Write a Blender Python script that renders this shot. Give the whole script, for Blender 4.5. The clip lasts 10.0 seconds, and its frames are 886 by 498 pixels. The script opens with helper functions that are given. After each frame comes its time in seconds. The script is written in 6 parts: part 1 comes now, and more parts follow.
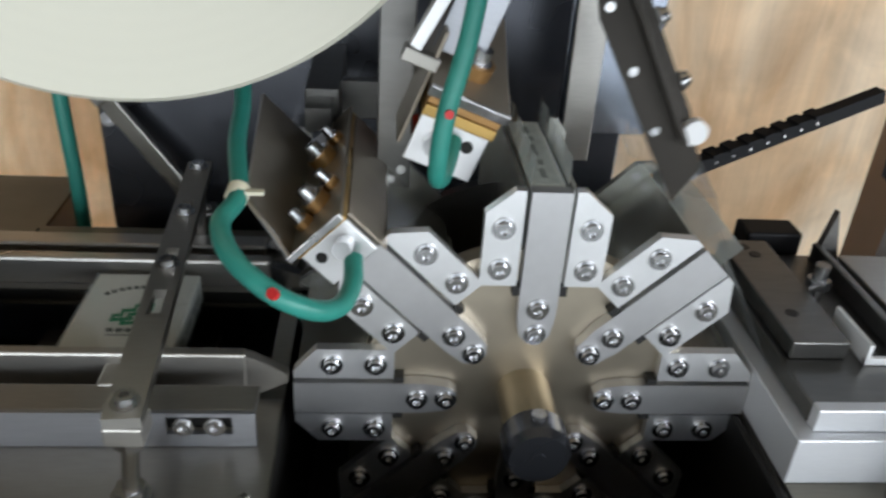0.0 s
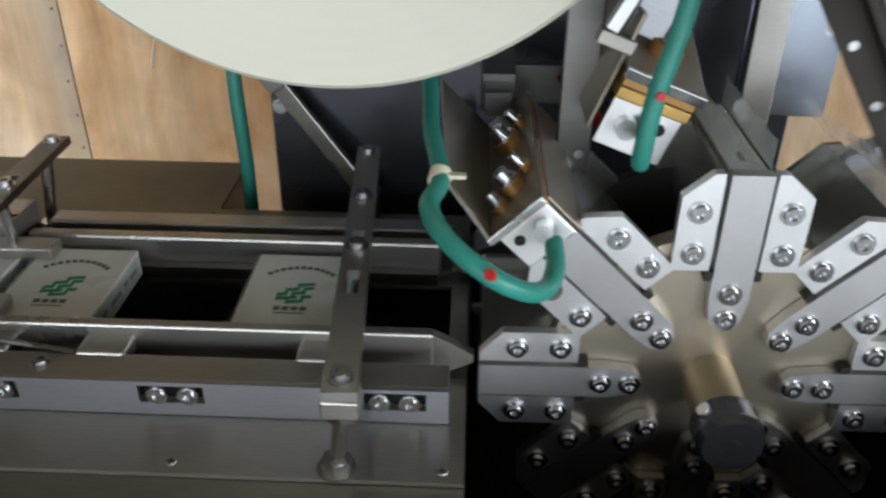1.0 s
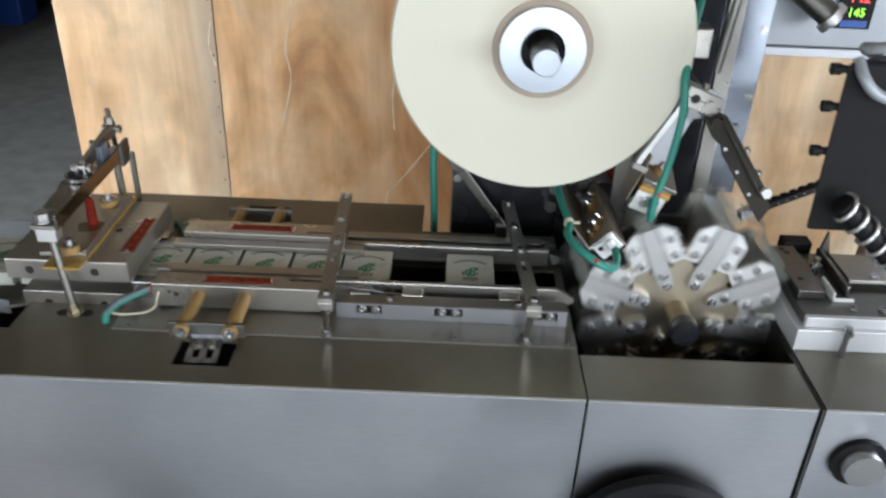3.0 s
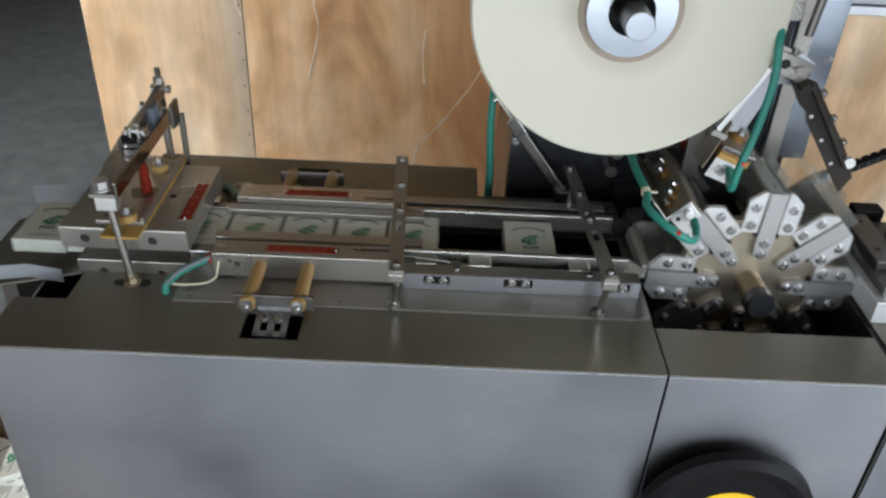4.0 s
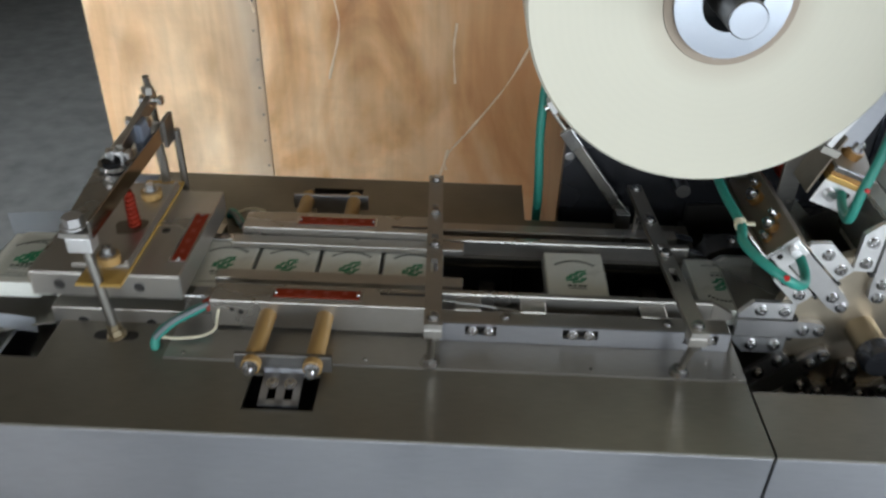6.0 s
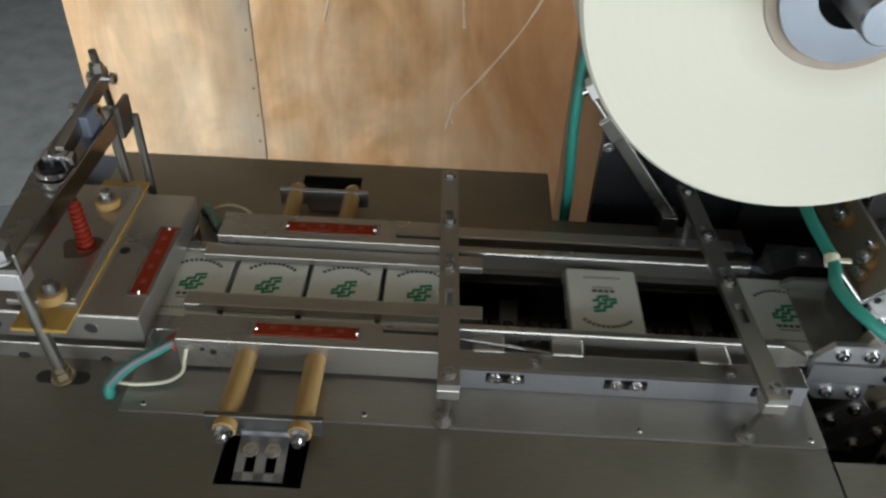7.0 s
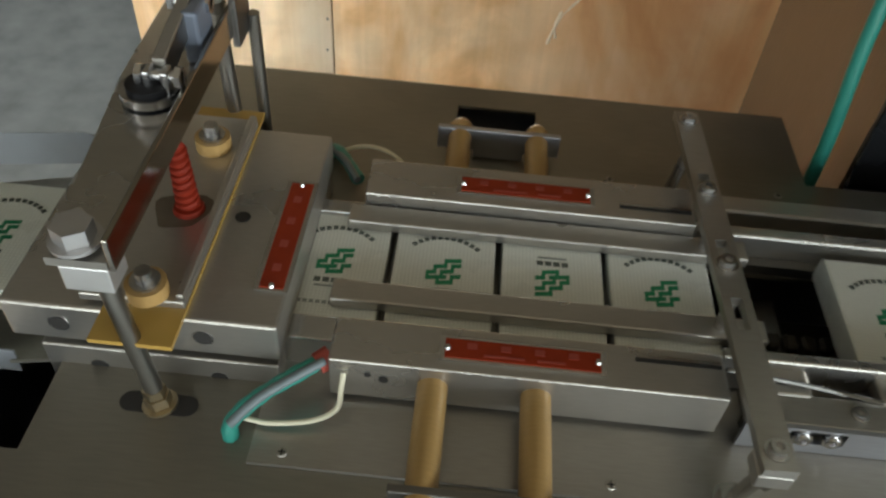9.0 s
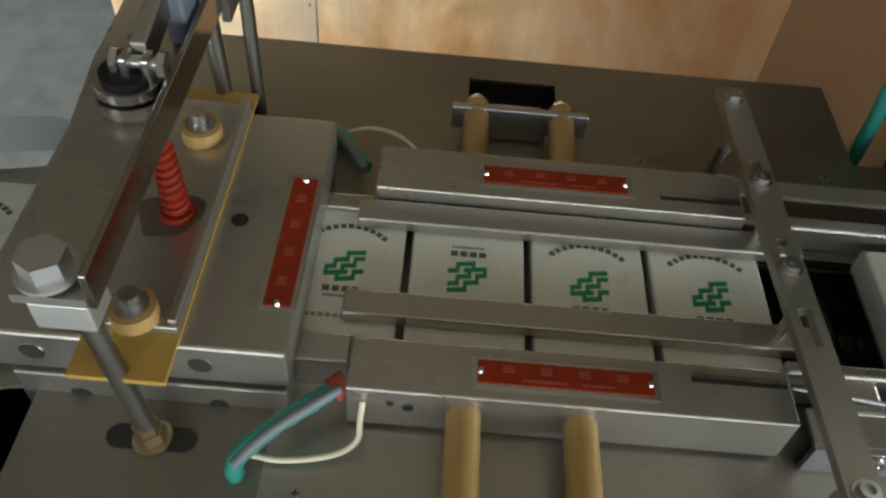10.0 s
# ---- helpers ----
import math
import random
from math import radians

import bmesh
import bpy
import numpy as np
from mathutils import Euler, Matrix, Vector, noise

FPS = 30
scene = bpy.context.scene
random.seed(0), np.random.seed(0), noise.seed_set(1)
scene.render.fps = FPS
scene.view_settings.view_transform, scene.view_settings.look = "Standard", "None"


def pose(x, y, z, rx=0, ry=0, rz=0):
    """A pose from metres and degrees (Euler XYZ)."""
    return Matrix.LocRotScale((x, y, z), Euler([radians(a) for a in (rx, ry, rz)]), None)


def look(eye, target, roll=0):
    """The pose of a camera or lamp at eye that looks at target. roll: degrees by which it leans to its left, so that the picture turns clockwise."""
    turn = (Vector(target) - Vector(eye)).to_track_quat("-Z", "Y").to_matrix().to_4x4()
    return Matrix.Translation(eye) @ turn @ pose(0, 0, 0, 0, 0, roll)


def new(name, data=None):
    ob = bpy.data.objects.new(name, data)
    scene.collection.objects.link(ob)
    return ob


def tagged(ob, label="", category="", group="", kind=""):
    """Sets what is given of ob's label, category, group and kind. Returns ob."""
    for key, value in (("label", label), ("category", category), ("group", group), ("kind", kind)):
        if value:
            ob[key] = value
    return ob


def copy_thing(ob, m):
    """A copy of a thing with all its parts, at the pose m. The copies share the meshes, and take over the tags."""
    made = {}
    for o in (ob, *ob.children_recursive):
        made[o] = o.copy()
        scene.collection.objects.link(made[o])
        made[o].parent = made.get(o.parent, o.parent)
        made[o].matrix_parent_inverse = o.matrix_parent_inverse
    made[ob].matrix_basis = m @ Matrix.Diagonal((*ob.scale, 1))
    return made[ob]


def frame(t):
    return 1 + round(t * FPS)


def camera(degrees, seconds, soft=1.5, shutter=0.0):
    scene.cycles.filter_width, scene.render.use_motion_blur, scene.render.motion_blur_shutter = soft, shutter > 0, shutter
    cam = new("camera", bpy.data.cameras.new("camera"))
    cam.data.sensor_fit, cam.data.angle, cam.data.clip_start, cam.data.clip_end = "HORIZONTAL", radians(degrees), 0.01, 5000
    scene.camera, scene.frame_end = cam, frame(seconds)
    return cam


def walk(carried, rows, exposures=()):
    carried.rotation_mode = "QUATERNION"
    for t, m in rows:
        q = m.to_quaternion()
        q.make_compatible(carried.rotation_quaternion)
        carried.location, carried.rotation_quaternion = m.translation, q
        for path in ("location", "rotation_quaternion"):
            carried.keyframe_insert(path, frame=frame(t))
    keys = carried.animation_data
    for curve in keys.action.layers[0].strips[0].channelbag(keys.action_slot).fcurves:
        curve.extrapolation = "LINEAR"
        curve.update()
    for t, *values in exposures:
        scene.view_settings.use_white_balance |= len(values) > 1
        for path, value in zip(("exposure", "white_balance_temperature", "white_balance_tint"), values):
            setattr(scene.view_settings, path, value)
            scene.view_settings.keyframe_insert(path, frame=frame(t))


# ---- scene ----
cam = camera(57.0, 10.0, soft=2.4, shutter=0.5)
PATH = [
    (0, look((0.3616, -0.3088, 1.0945), (0.5311, 1.4255, 0.1129), 4.00)),
    (0.5, look((0.3444, -0.3116, 1.0913), (0.378, 1.4099, 0.0739), 3.02)),
    (1, look((0.3097, -0.3126, 1.0934), (0.2501, 1.4072, 0.0741), 0.65)),
    (1.5, look((0.2736, -0.3968, 1.1453), (0.2832, 1.3164, 0.1135), 2.62)),
    (2, look((0.2639, -0.523, 1.2172), (0.2329, 1.1937, 0.1916), 1.59)),
    (2.5, look((0.2295, -0.6859, 1.305), (0.1813, 1.0376, 0.2914), 2.19)),
    (3, look((0.1425, -0.8398, 1.3812), (0.139, 0.8986, 0.3923), 2.36)),
    (3.2, look((0.0985, -0.8225, 1.3884), (0.1312, 0.9043, 0.3799), 2.88)),
    (4.3, look((0.0453, -0.7983, 1.3756), (0.0408, 0.8673, 0.2684), 3.01)),
    (4.5, look((0.077, -0.8017, 1.3274), (-0.0024, 0.8967, 0.2744), 1.91)),
    (5, look((0.0527, -0.8064, 1.3293), (0.0084, 0.8861, 0.2647), 2.37)),
    (5.5, look((0.0341, -0.7342, 1.3351), (-0.0328, 0.9347, 0.2349), 1.41)),
    (6, look((0.0249, -0.6221, 1.3288), (-0.0152, 1.0384, 0.2146), 1.50)),
    (6.2, look((0.0132, -0.5714, 1.3337), (0.0083, 1.0562, 0.1713), 1.94)),
    (7.3, look((-0.0044, -0.4015, 1.2988), (-0.0428, 1.1247, 0.0068), 2.55)),
    (7.5, look((-0.0129, -0.3758, 1.2857), (-0.0725, 1.1359, -0.0225), 2.29)),
    (8, look((-0.061, -0.3489, 1.2543), (-0.1642, 1.1551, -0.06), 3.70)),
    (8.5, look((-0.1212, -0.2925, 1.2144), (-0.19, 1.1735, -0.1443), 4.16)),
    (9, look((-0.1622, -0.241, 1.1875), (-0.1952, 1.1615, -0.238), 4.76)),
    (9.5, look((-0.1823, -0.2025, 1.1733), (-0.1642, 1.1169, -0.3296), 6.21)),
    (10, look((-0.1914, -0.1796, 1.1639), (-0.1614, 1.1369, -0.3414), 5.91)),
]
walk(cam, PATH, [(0, -0.37, 6220, 10), (1.0, -0.42, 6220, 10), (1.5, -0.2, 6220, 10), (2.0, 0.03, 6220, 10), (2.6, -0.02, 6220, 10), (3.2, -0.36, 6220, 10), (4.5, -0.46, 6220, 10),
                 (5.5, -0.4, 6220, 10), (6.2, -0.37, 6220, 9), (7.5, -0.28, 6300, 7), (8.5, -0.17, 6450, 5), (9.3, -0.08, 6500, 4), (10.0, -0.06, 6500, 4)])

# ---- world and light ----
world = bpy.data.worlds.new("world")
world.use_nodes = True
scene.world = world
wn = world.node_tree.nodes
sky = wn.new("ShaderNodeTexSky")
sky.sky_type, sky.sun_disc = "NISHITA", False
sky.sun_elevation, sky.sun_rotation = radians(34), radians(230)
world.node_tree.links.new(sky.outputs[0], wn["Background"].inputs[0])
wn["Background"].inputs[1].default_value = 0.08


def window_lamp(name, m, sx, sy, power, color, spread=180):
    data = bpy.data.lights.new(name, "AREA")
    data.shape, data.size, data.size_y, data.energy, data.color, data.spread = "RECTANGLE", sx, sy, power, color, radians(spread)
    ob = new(name, data)
    ob.matrix_world = m
    return ob


# sun through an assumed wide doorway behind the camera, falling on the floor before the machine
sun = bpy.data.lights.new("sun", "SUN")
sun.energy, sun.angle, sun.color = 5.0, radians(0.5), (1.0, 0.98, 0.95)
new("sun", sun).matrix_world = look((-2.28, -3.46, 2.8), (0.9, -0.8, 0.0))
# sky light in the doorway and in the windows of the west and east walls; none of these openings is in view
window_lamp("door_daylight", look((0.2, -2.9, 0.98), (0.0, 0.2, 0.9)), 4.6, 1.65, 97, (0.92, 0.97, 1.0))
window_lamp("west_window_daylight", look((-2.9, -2.05, 2.0), (-1.6, 1.15, 0.6)), 1.3, 1.4, 24, (0.96, 0.98, 1.0), 47)
window_lamp("east_window_daylight", look((2.9, -1.75, 1.27), (0.4, 0.4, 0.9)), 2.2, 0.72, 106, (0.92, 0.96, 1.0))


# ---- materials ----
def mat(name, color, rough=0.5, metal=0.0, grain=0.0, scale=40.0, stretch=(1, 1, 1), bump=0.0, rough_var=0.0, dirt=0.0,
        dirt_color=(0.05, 0.045, 0.04), coat=0.0, trans=0.0, ior=1.45, per_object=0.0, emit=None, sheen=0.0, aniso=0.0):
    """A surface with fine grain, broad stains and a little relief."""
    m = bpy.data.materials.new(name)
    m.use_nodes = True
    nt = m.node_tree
    b = nt.nodes["Principled BSDF"]
    b.inputs["Roughness"].default_value, b.inputs["Metallic"].default_value = rough, metal
    b.inputs["Coat Weight"].default_value, b.inputs["Transmission Weight"].default_value = coat, trans
    b.inputs["IOR"].default_value = ior
    b.inputs["Anisotropic"].default_value = aniso
    if aniso:
        across = nt.nodes.new("ShaderNodeCombineXYZ")
        across.inputs["Y"].default_value, across.inputs["Z"].default_value = 0.7, 0.7
        nt.links.new(across.outputs[0], b.inputs["Tangent"])
    tc = nt.nodes.new("ShaderNodeTexCoord")
    mp = nt.nodes.new("ShaderNodeMapping")
    mp.inputs["Scale"].default_value = stretch
    nt.links.new(tc.outputs["Object"], mp.inputs["Vector"])
    fine = nt.nodes.new("ShaderNodeTexNoise")
    fine.inputs["Scale"].default_value, fine.inputs["Detail"].default_value = scale, 5
    nt.links.new(mp.outputs[0], fine.inputs["Vector"])
    broad = nt.nodes.new("ShaderNodeTexNoise")
    broad.inputs["Scale"].default_value, broad.inputs["Detail"].default_value = max(1.5, scale / 12), 4
    nt.links.new(tc.outputs["Object"], broad.inputs["Vector"])
    base = nt.nodes.new("ShaderNodeMix")
    base.data_type = "RGBA"
    lo = tuple(c * (1 - grain) for c in color)
    hi = tuple(min(1, c * (1 + grain)) for c in color)
    base.inputs["A"].default_value, base.inputs["B"].default_value = (*lo, 1), (*hi, 1)
    nt.links.new(fine.outputs["Fac"], base.inputs["Factor"])
    out = base.outputs["Result"]
    if dirt:
        ramp = nt.nodes.new("ShaderNodeMapRange")
        ramp.inputs["From Min"].default_value, ramp.inputs["From Max"].default_value = 0.48, 0.75
        ramp.inputs["To Max"].default_value = dirt
        nt.links.new(broad.outputs["Fac"], ramp.inputs["Value"])
        mx = nt.nodes.new("ShaderNodeMix")
        mx.data_type = "RGBA"
        mx.inputs["B"].default_value = (*dirt_color, 1)
        nt.links.new(ramp.outputs[0], mx.inputs["Factor"])
        nt.links.new(out, mx.inputs["A"])
        out = mx.outputs["Result"]
    if per_object:
        info = nt.nodes.new("ShaderNodeObjectInfo")
        hsv = nt.nodes.new("ShaderNodeHueSaturation")
        rr = nt.nodes.new("ShaderNodeMapRange")
        rr.inputs["To Min"].default_value, rr.inputs["To Max"].default_value = 1 - per_object, 1 + per_object
        nt.links.new(info.outputs["Random"], rr.inputs["Value"])
        nt.links.new(rr.outputs[0], hsv.inputs["Value"])
        nt.links.new(out, hsv.inputs["Color"])
        out = hsv.outputs["Color"]
    nt.links.new(out, b.inputs["Base Color"])
    if rough_var:
        rv = nt.nodes.new("ShaderNodeMapRange")
        rv.inputs["From Min"].default_value, rv.inputs["From Max"].default_value = 0.3, 0.7
        rv.inputs["To Min"].default_value, rv.inputs["To Max"].default_value = max(0.02, rough - rough_var), min(1, rough + rough_var)
        nt.links.new(broad.outputs["Fac"], rv.inputs["Value"])
        nt.links.new(rv.outputs[0], b.inputs["Roughness"])
    if bump:
        bp = nt.nodes.new("ShaderNodeBump")
        bp.inputs["Strength"].default_value, bp.inputs["Distance"].default_value = bump, 0.001
        nt.links.new(fine.outputs["Fac"], bp.inputs["Height"])
        nt.links.new(bp.outputs[0], b.inputs["Normal"])
    if emit:
        b.inputs["Emission Color"].default_value, b.inputs["Emission Strength"].default_value = (*emit, 1), 2.0
    return m


STEEL = mat("brushed_stainless", (0.41, 0.42, 0.45), 0.38, 1.0, 0.12, 60, (1, 12, 12), 0.06, 0.10, 0.4, (0.27, 0.265, 0.26), aniso=0.6)
# same stainless as STEEL; the dim brown reflection on top is in the colour
COVER = mat("dimmed_cover_stainless", (0.265, 0.252, 0.216), 0.41, 1.0, 0.14, 50, (1, 10, 10), 0.06, 0.10, 0.45, (0.125, 0.112, 0.09), aniso=0.75)
ALU = mat("machined_aluminium", (0.47, 0.452, 0.418), 0.33, 0.88, 0.10, 120, (1, 6, 6), 0.06, 0.1, 0.45, (0.32, 0.29, 0.24))
BRIGHT = mat("polished_steel", (0.58, 0.58, 0.585), 0.22, 1.0, 0.06, 90, (1, 1, 1), 0.03, 0.08, 0.15, (0.3, 0.28, 0.25))
RAIL = mat("ground_steel", (0.38, 0.365, 0.335), 0.38, 1.0, 0.12, 80, (1, 8, 8), 0.05, 0.08, 0.3, (0.22, 0.195, 0.16), aniso=0.7)
DARKSTEEL = mat("dark_oiled_steel", (0.20, 0.195, 0.185), 0.38, 1.0, 0.15, 60, (1, 4, 4), 0.08, 0.1, 0.4, (0.06, 0.055, 0.05))
WHITEPLATE = mat("satin_nickel_plate", (0.84, 0.84, 0.84), 0.42, 1.0, 0.05, 150, (1, 1, 1), 0.04, 0.06, 0.15, (0.5, 0.48, 0.45))
GREYBAR = mat("bead_blasted_bar", (0.56, 0.555, 0.555), 0.46, 1.0, 0.06, 160, (1, 1, 1), 0.05, 0.06, 0.15, (0.33, 0.32, 0.30))
DISC = mat("turret_disc_steel", (0.54, 0.475, 0.37), 0.42, 1.0, 0.10, 70, (1, 1, 1), 0.05, 0.1, 0.5, (0.2, 0.17, 0.12))
BLACKPANEL = mat("dark_polished_panel", (0.10, 0.105, 0.12), 0.25, 0.9, 0.08, 30, (1, 1, 1), 0.02, 0.05, 0.2, (0.05, 0.05, 0.05))
BLACK = mat("black_plastic", (0.010, 0.010, 0.011), 0.5, 0.0, 0.2, 60, (1, 1, 1), 0.05, 0.1, 0.2)
BLACK.node_tree.nodes["Principled BSDF"].inputs["Specular IOR Level"].default_value = 0.13
# the plate's bluish sky reflection is put into the base colour
CARRIER = mat("sky_tinted_steel_plate", (0.34, 0.37, 0.43), 0.22, 1.0, 0.08, 40, (1, 1, 1), 0.03, 0.05, 0.2, (0.2, 0.22, 0.26))
FOLDSTEEL = mat("blackened_steel", (0.038, 0.033, 0.027), 0.45, 0.5, 0.2, 50, (1, 1, 1), 0.06, 0.1, 0.3, (0.025, 0.022, 0.018))
# near-black: the shade of cavities, slots and holes is put into this colour
PIT = mat("shaded_black_interior", (0.012, 0.011, 0.010), 0.6, 0.0, 0.3, 25, (1, 1, 1), 0.1, 0.2, 0.3)
BAKELITE = mat("yellow_bakelite", (0.35, 0.22, 0.08), 0.4, 0.0, 0.16, 90, (1, 8, 1), 0.05, 0.08, 0.35, (0.24, 0.14, 0.045))
AMBER = mat("amber_insulation_sheet", (0.38, 0.24, 0.06), 0.25, 0.0, 0.1, 60, (1, 1, 1), 0.03, 0.05, 0.2, (0.33, 0.18, 0.03), coat=0.4)
RED = mat("red_label_paint", (0.22, 0.024, 0.006), 0.6, 0.0, 0.14, 120, (1, 1, 1), 0.05, 0.08, 0.3, (0.15, 0.024, 0.012))
REDTEXT = mat("faded_label_print", (0.27, 0.045, 0.028), 0.6, 0.0, 0.1, 120)
HOSE = mat("green_fibre_sleeve", (0.032, 0.24, 0.19), 0.42, 0.0, 0.14, 140, (1, 1, 1), 0.1, 0.08, 0.12, (0.02, 0.22, 0.18))
CABLE = mat("grey_cable", (0.13, 0.16, 0.17), 0.5, 0.0, 0.15, 90)
PAINTED = mat("blue_grey_painted_casting", (0.13, 0.15, 0.19), 0.45, 0.2, 0.12, 50, (1, 1, 1), 0.08, 0.1, 0.3, (0.08, 0.09, 0.11))
REDDOT = mat("red_marking", (0.5, 0.02, 0.02), 0.5, 0.0, 0.1, 100)
WIRE = mat("cream_wire", (0.72, 0.68, 0.52), 0.5, 0.0, 0.08, 100)
PACK = mat("film_wrapped_carton", (0.74, 0.76, 0.70), 0.32, 0.0, 0.03, 200, (1, 1, 1), 0.12, 0.08, 0.06, (0.6, 0.62, 0.55), coat=0.7, per_object=0.03)
nt = PACK.node_tree
grid = nt.nodes.new("ShaderNodeTexCoord")
lines = []
for way in ("X", "Y"):
    wv = nt.nodes.new("ShaderNodeTexWave")
    wv.bands_direction = way
    wv.inputs["Scale"].default_value, wv.inputs["Distortion"].default_value, wv.inputs["Detail Scale"].default_value = 130, 1.2, 3
    nt.links.new(grid.outputs["Object"], wv.inputs["Vector"])
    lines.append(wv)
both = nt.nodes.new("ShaderNodeMath")
both.operation = "MULTIPLY"
nt.links.new(lines[0].outputs["Fac"], both.inputs[0])
nt.links.new(lines[1].outputs["Fac"], both.inputs[1])
tone = nt.nodes.new("ShaderNodeMapRange")
tone.inputs["To Min"].default_value, tone.inputs["To Max"].default_value = 0.84, 1.04
nt.links.new(both.outputs[0], tone.inputs["Value"])
old = nt.nodes["Principled BSDF"].inputs["Base Color"].links[0].from_socket
hv = nt.nodes.new("ShaderNodeHueSaturation")
nt.links.new(old, hv.inputs["Color"])
nt.links.new(tone.outputs[0], hv.inputs["Value"])
nt.links.new(hv.outputs[0], nt.nodes["Principled BSDF"].inputs["Base Color"])
PACKSIDE = mat("carton_side_print", (0.58, 0.62, 0.58), 0.35, 0.0, 0.3, 160, (1, 1, 1), 0.1, 0.08, 0.1, coat=0.6)
GREEN = mat("green_print", (0.01, 0.22, 0.10), 0.4, 0.0, 0.1, 120, coat=0.5)
INK = mat("dark_print", (0.085, 0.10, 0.09), 0.45, 0.0, 0.2, 200, coat=0.5)
GREYINK = mat("grey_print", (0.25, 0.27, 0.25), 0.45, 0.0, 0.2, 200, coat=0.5)
REEL = mat("cream_film_roll", (0.64, 0.62, 0.515), 0.42, 0.0, 0.02, 12, (1, 1, 1), 0.0, 0.05, 0.06, (0.55, 0.54, 0.43))
# the film's wound edge: faint rings round the axle, a little see-through
nt = REEL.node_tree
bs = nt.nodes["Principled BSDF"]
rc = nt.nodes.new("ShaderNodeTexCoord")
rw = nt.nodes.new("ShaderNodeTexWave")
rw.wave_type, rw.rings_direction = "RINGS", "Y"
rw.inputs["Scale"].default_value, rw.inputs["Distortion"].default_value, rw.inputs["Detail"].default_value = 42, 2.5, 4
nt.links.new(rc.outputs["Object"], rw.inputs["Vector"])
rt = nt.nodes.new("ShaderNodeMapRange")
rt.inputs["To Min"].default_value, rt.inputs["To Max"].default_value = 0.994, 1.003
nt.links.new(rw.outputs["Fac"], rt.inputs["Value"])
rv = nt.nodes.new("ShaderNodeHueSaturation")
nt.links.new(bs.inputs["Base Color"].links[0].from_socket, rv.inputs["Color"])
nt.links.new(rt.outputs[0], rv.inputs["Value"])
# the card core shows faintly through the innermost turns
flat = nt.nodes.new("ShaderNodeVectorMath")
flat.operation = "MULTIPLY"
flat.inputs[1].default_value = (1, 0, 1)
nt.links.new(rc.outputs["Object"], flat.inputs[0])
radius = nt.nodes.new("ShaderNodeVectorMath")
radius.operation = "LENGTH"
nt.links.new(flat.outputs["Vector"], radius.inputs[0])
near = nt.nodes.new("ShaderNodeMapRange")
near.interpolation_type = "SMOOTHSTEP"
near.inputs["From Min"].default_value, near.inputs["From Max"].default_value = 0.052, 0.082
near.inputs["To Min"].default_value, near.inputs["To Max"].default_value = 0.55, 0.0
nt.links.new(radius.outputs["Value"], near.inputs["Value"])
tint = nt.nodes.new("ShaderNodeMix")
tint.data_type = "RGBA"
tint.inputs["B"].default_value = (0.46, 0.40, 0.32, 1)
nt.links.new(near.outputs[0], tint.inputs["Factor"])
nt.links.new(rv.outputs[0], tint.inputs["A"])
nt.links.new(tint.outputs["Result"], bs.inputs["Base Color"])
POLISHED = mat("smooth_dark_steel", (0.42, 0.40, 0.36), 0.13, 1.0, 0.08, 60, (1, 6, 6), 0.02, 0.04, 0.25, (0.25, 0.22, 0.18))
GREASE = mat("dried_grease", (0.13, 0.105, 0.075), 0.35, 0.4, 0.4, 90, (1, 1, 1), 0.2, 0.1, 0.6, (0.26, 0.23, 0.18))
SLEEVE = mat("oily_tan_sleeve", (0.33, 0.28, 0.20), 0.42, 0.9, 0.12, 60, (1, 1, 1), 0.05, 0.1, 0.5, (0.14, 0.12, 0.08))
GUIDE = mat("cloudy_grey_plastic", (0.25, 0.27, 0.29), 0.4, 0.0, 0.1, 60, (1, 1, 1), 0.05, 0.1, 0.3, (0.19, 0.2, 0.215))
NUT = mat("yellow_zinc", (0.52, 0.44, 0.30), 0.3, 1.0, 0.1, 80, (1, 1, 1), 0.04, 0.08, 0.3, (0.3, 0.24, 0.15))
ROD = mat("plain_steel_rod", (0.33, 0.32, 0.295), 0.3, 1.0, 0.1, 80, (1, 1, 1), 0.05, 0.08, 0.3, (0.2, 0.18, 0.15))
# paler aluminium for the feed front; the door light on it is painted in
PALEALU = mat("pale_lit_aluminium", (0.76, 0.77, 0.79), 0.38, 0.4, 0.05, 120, (1, 6, 6), 0.04, 0.08, 0.2, (0.55, 0.54, 0.52))
HUB = mat("polished_hub", (0.40, 0.43, 0.48), 0.2, 1.0, 0.08, 60, (1, 1, 1), 0.04, 0.08, 0.3, (0.25, 0.26, 0.28))
# column side is plain reflecting steel; its brown reflection is painted in
SIDESTEEL = mat("side_sheet_brown_reflection", (0.21, 0.155, 0.11), 0.42, 0.85, 0.1, 40, (6, 6, 1), 0.05, 0.1, 0.35, (0.13, 0.095, 0.065))
CORE = mat("grey_card_core", (0.36, 0.30, 0.24), 0.8, 0.0, 0.1, 80, (1, 1, 1), 0.1)
BRASS = mat("brass_spacer", (0.55, 0.36, 0.12), 0.3, 0.9, 0.12, 80, (1, 1, 1), 0.05, 0.1, 0.2, (0.25, 0.14, 0.05))
COPPER = mat("heat_tinted_brass", (0.42, 0.24, 0.09), 0.35, 0.7, 0.2, 60, (1, 1, 1), 0.05, 0.1, 0.3, (0.2, 0.1, 0.04))
HEADPLATE = mat("heat_tinted_steel", (0.31, 0.27, 0.215), 0.36, 0.6, 0.15, 40, (1, 1, 1), 0.05, 0.1, 0.35, (0.15, 0.115, 0.08))
REDSLEEVE = mat("red_silicone_spring", (0.16, 0.013, 0.004), 0.6, 0.0, 0.12, 100)
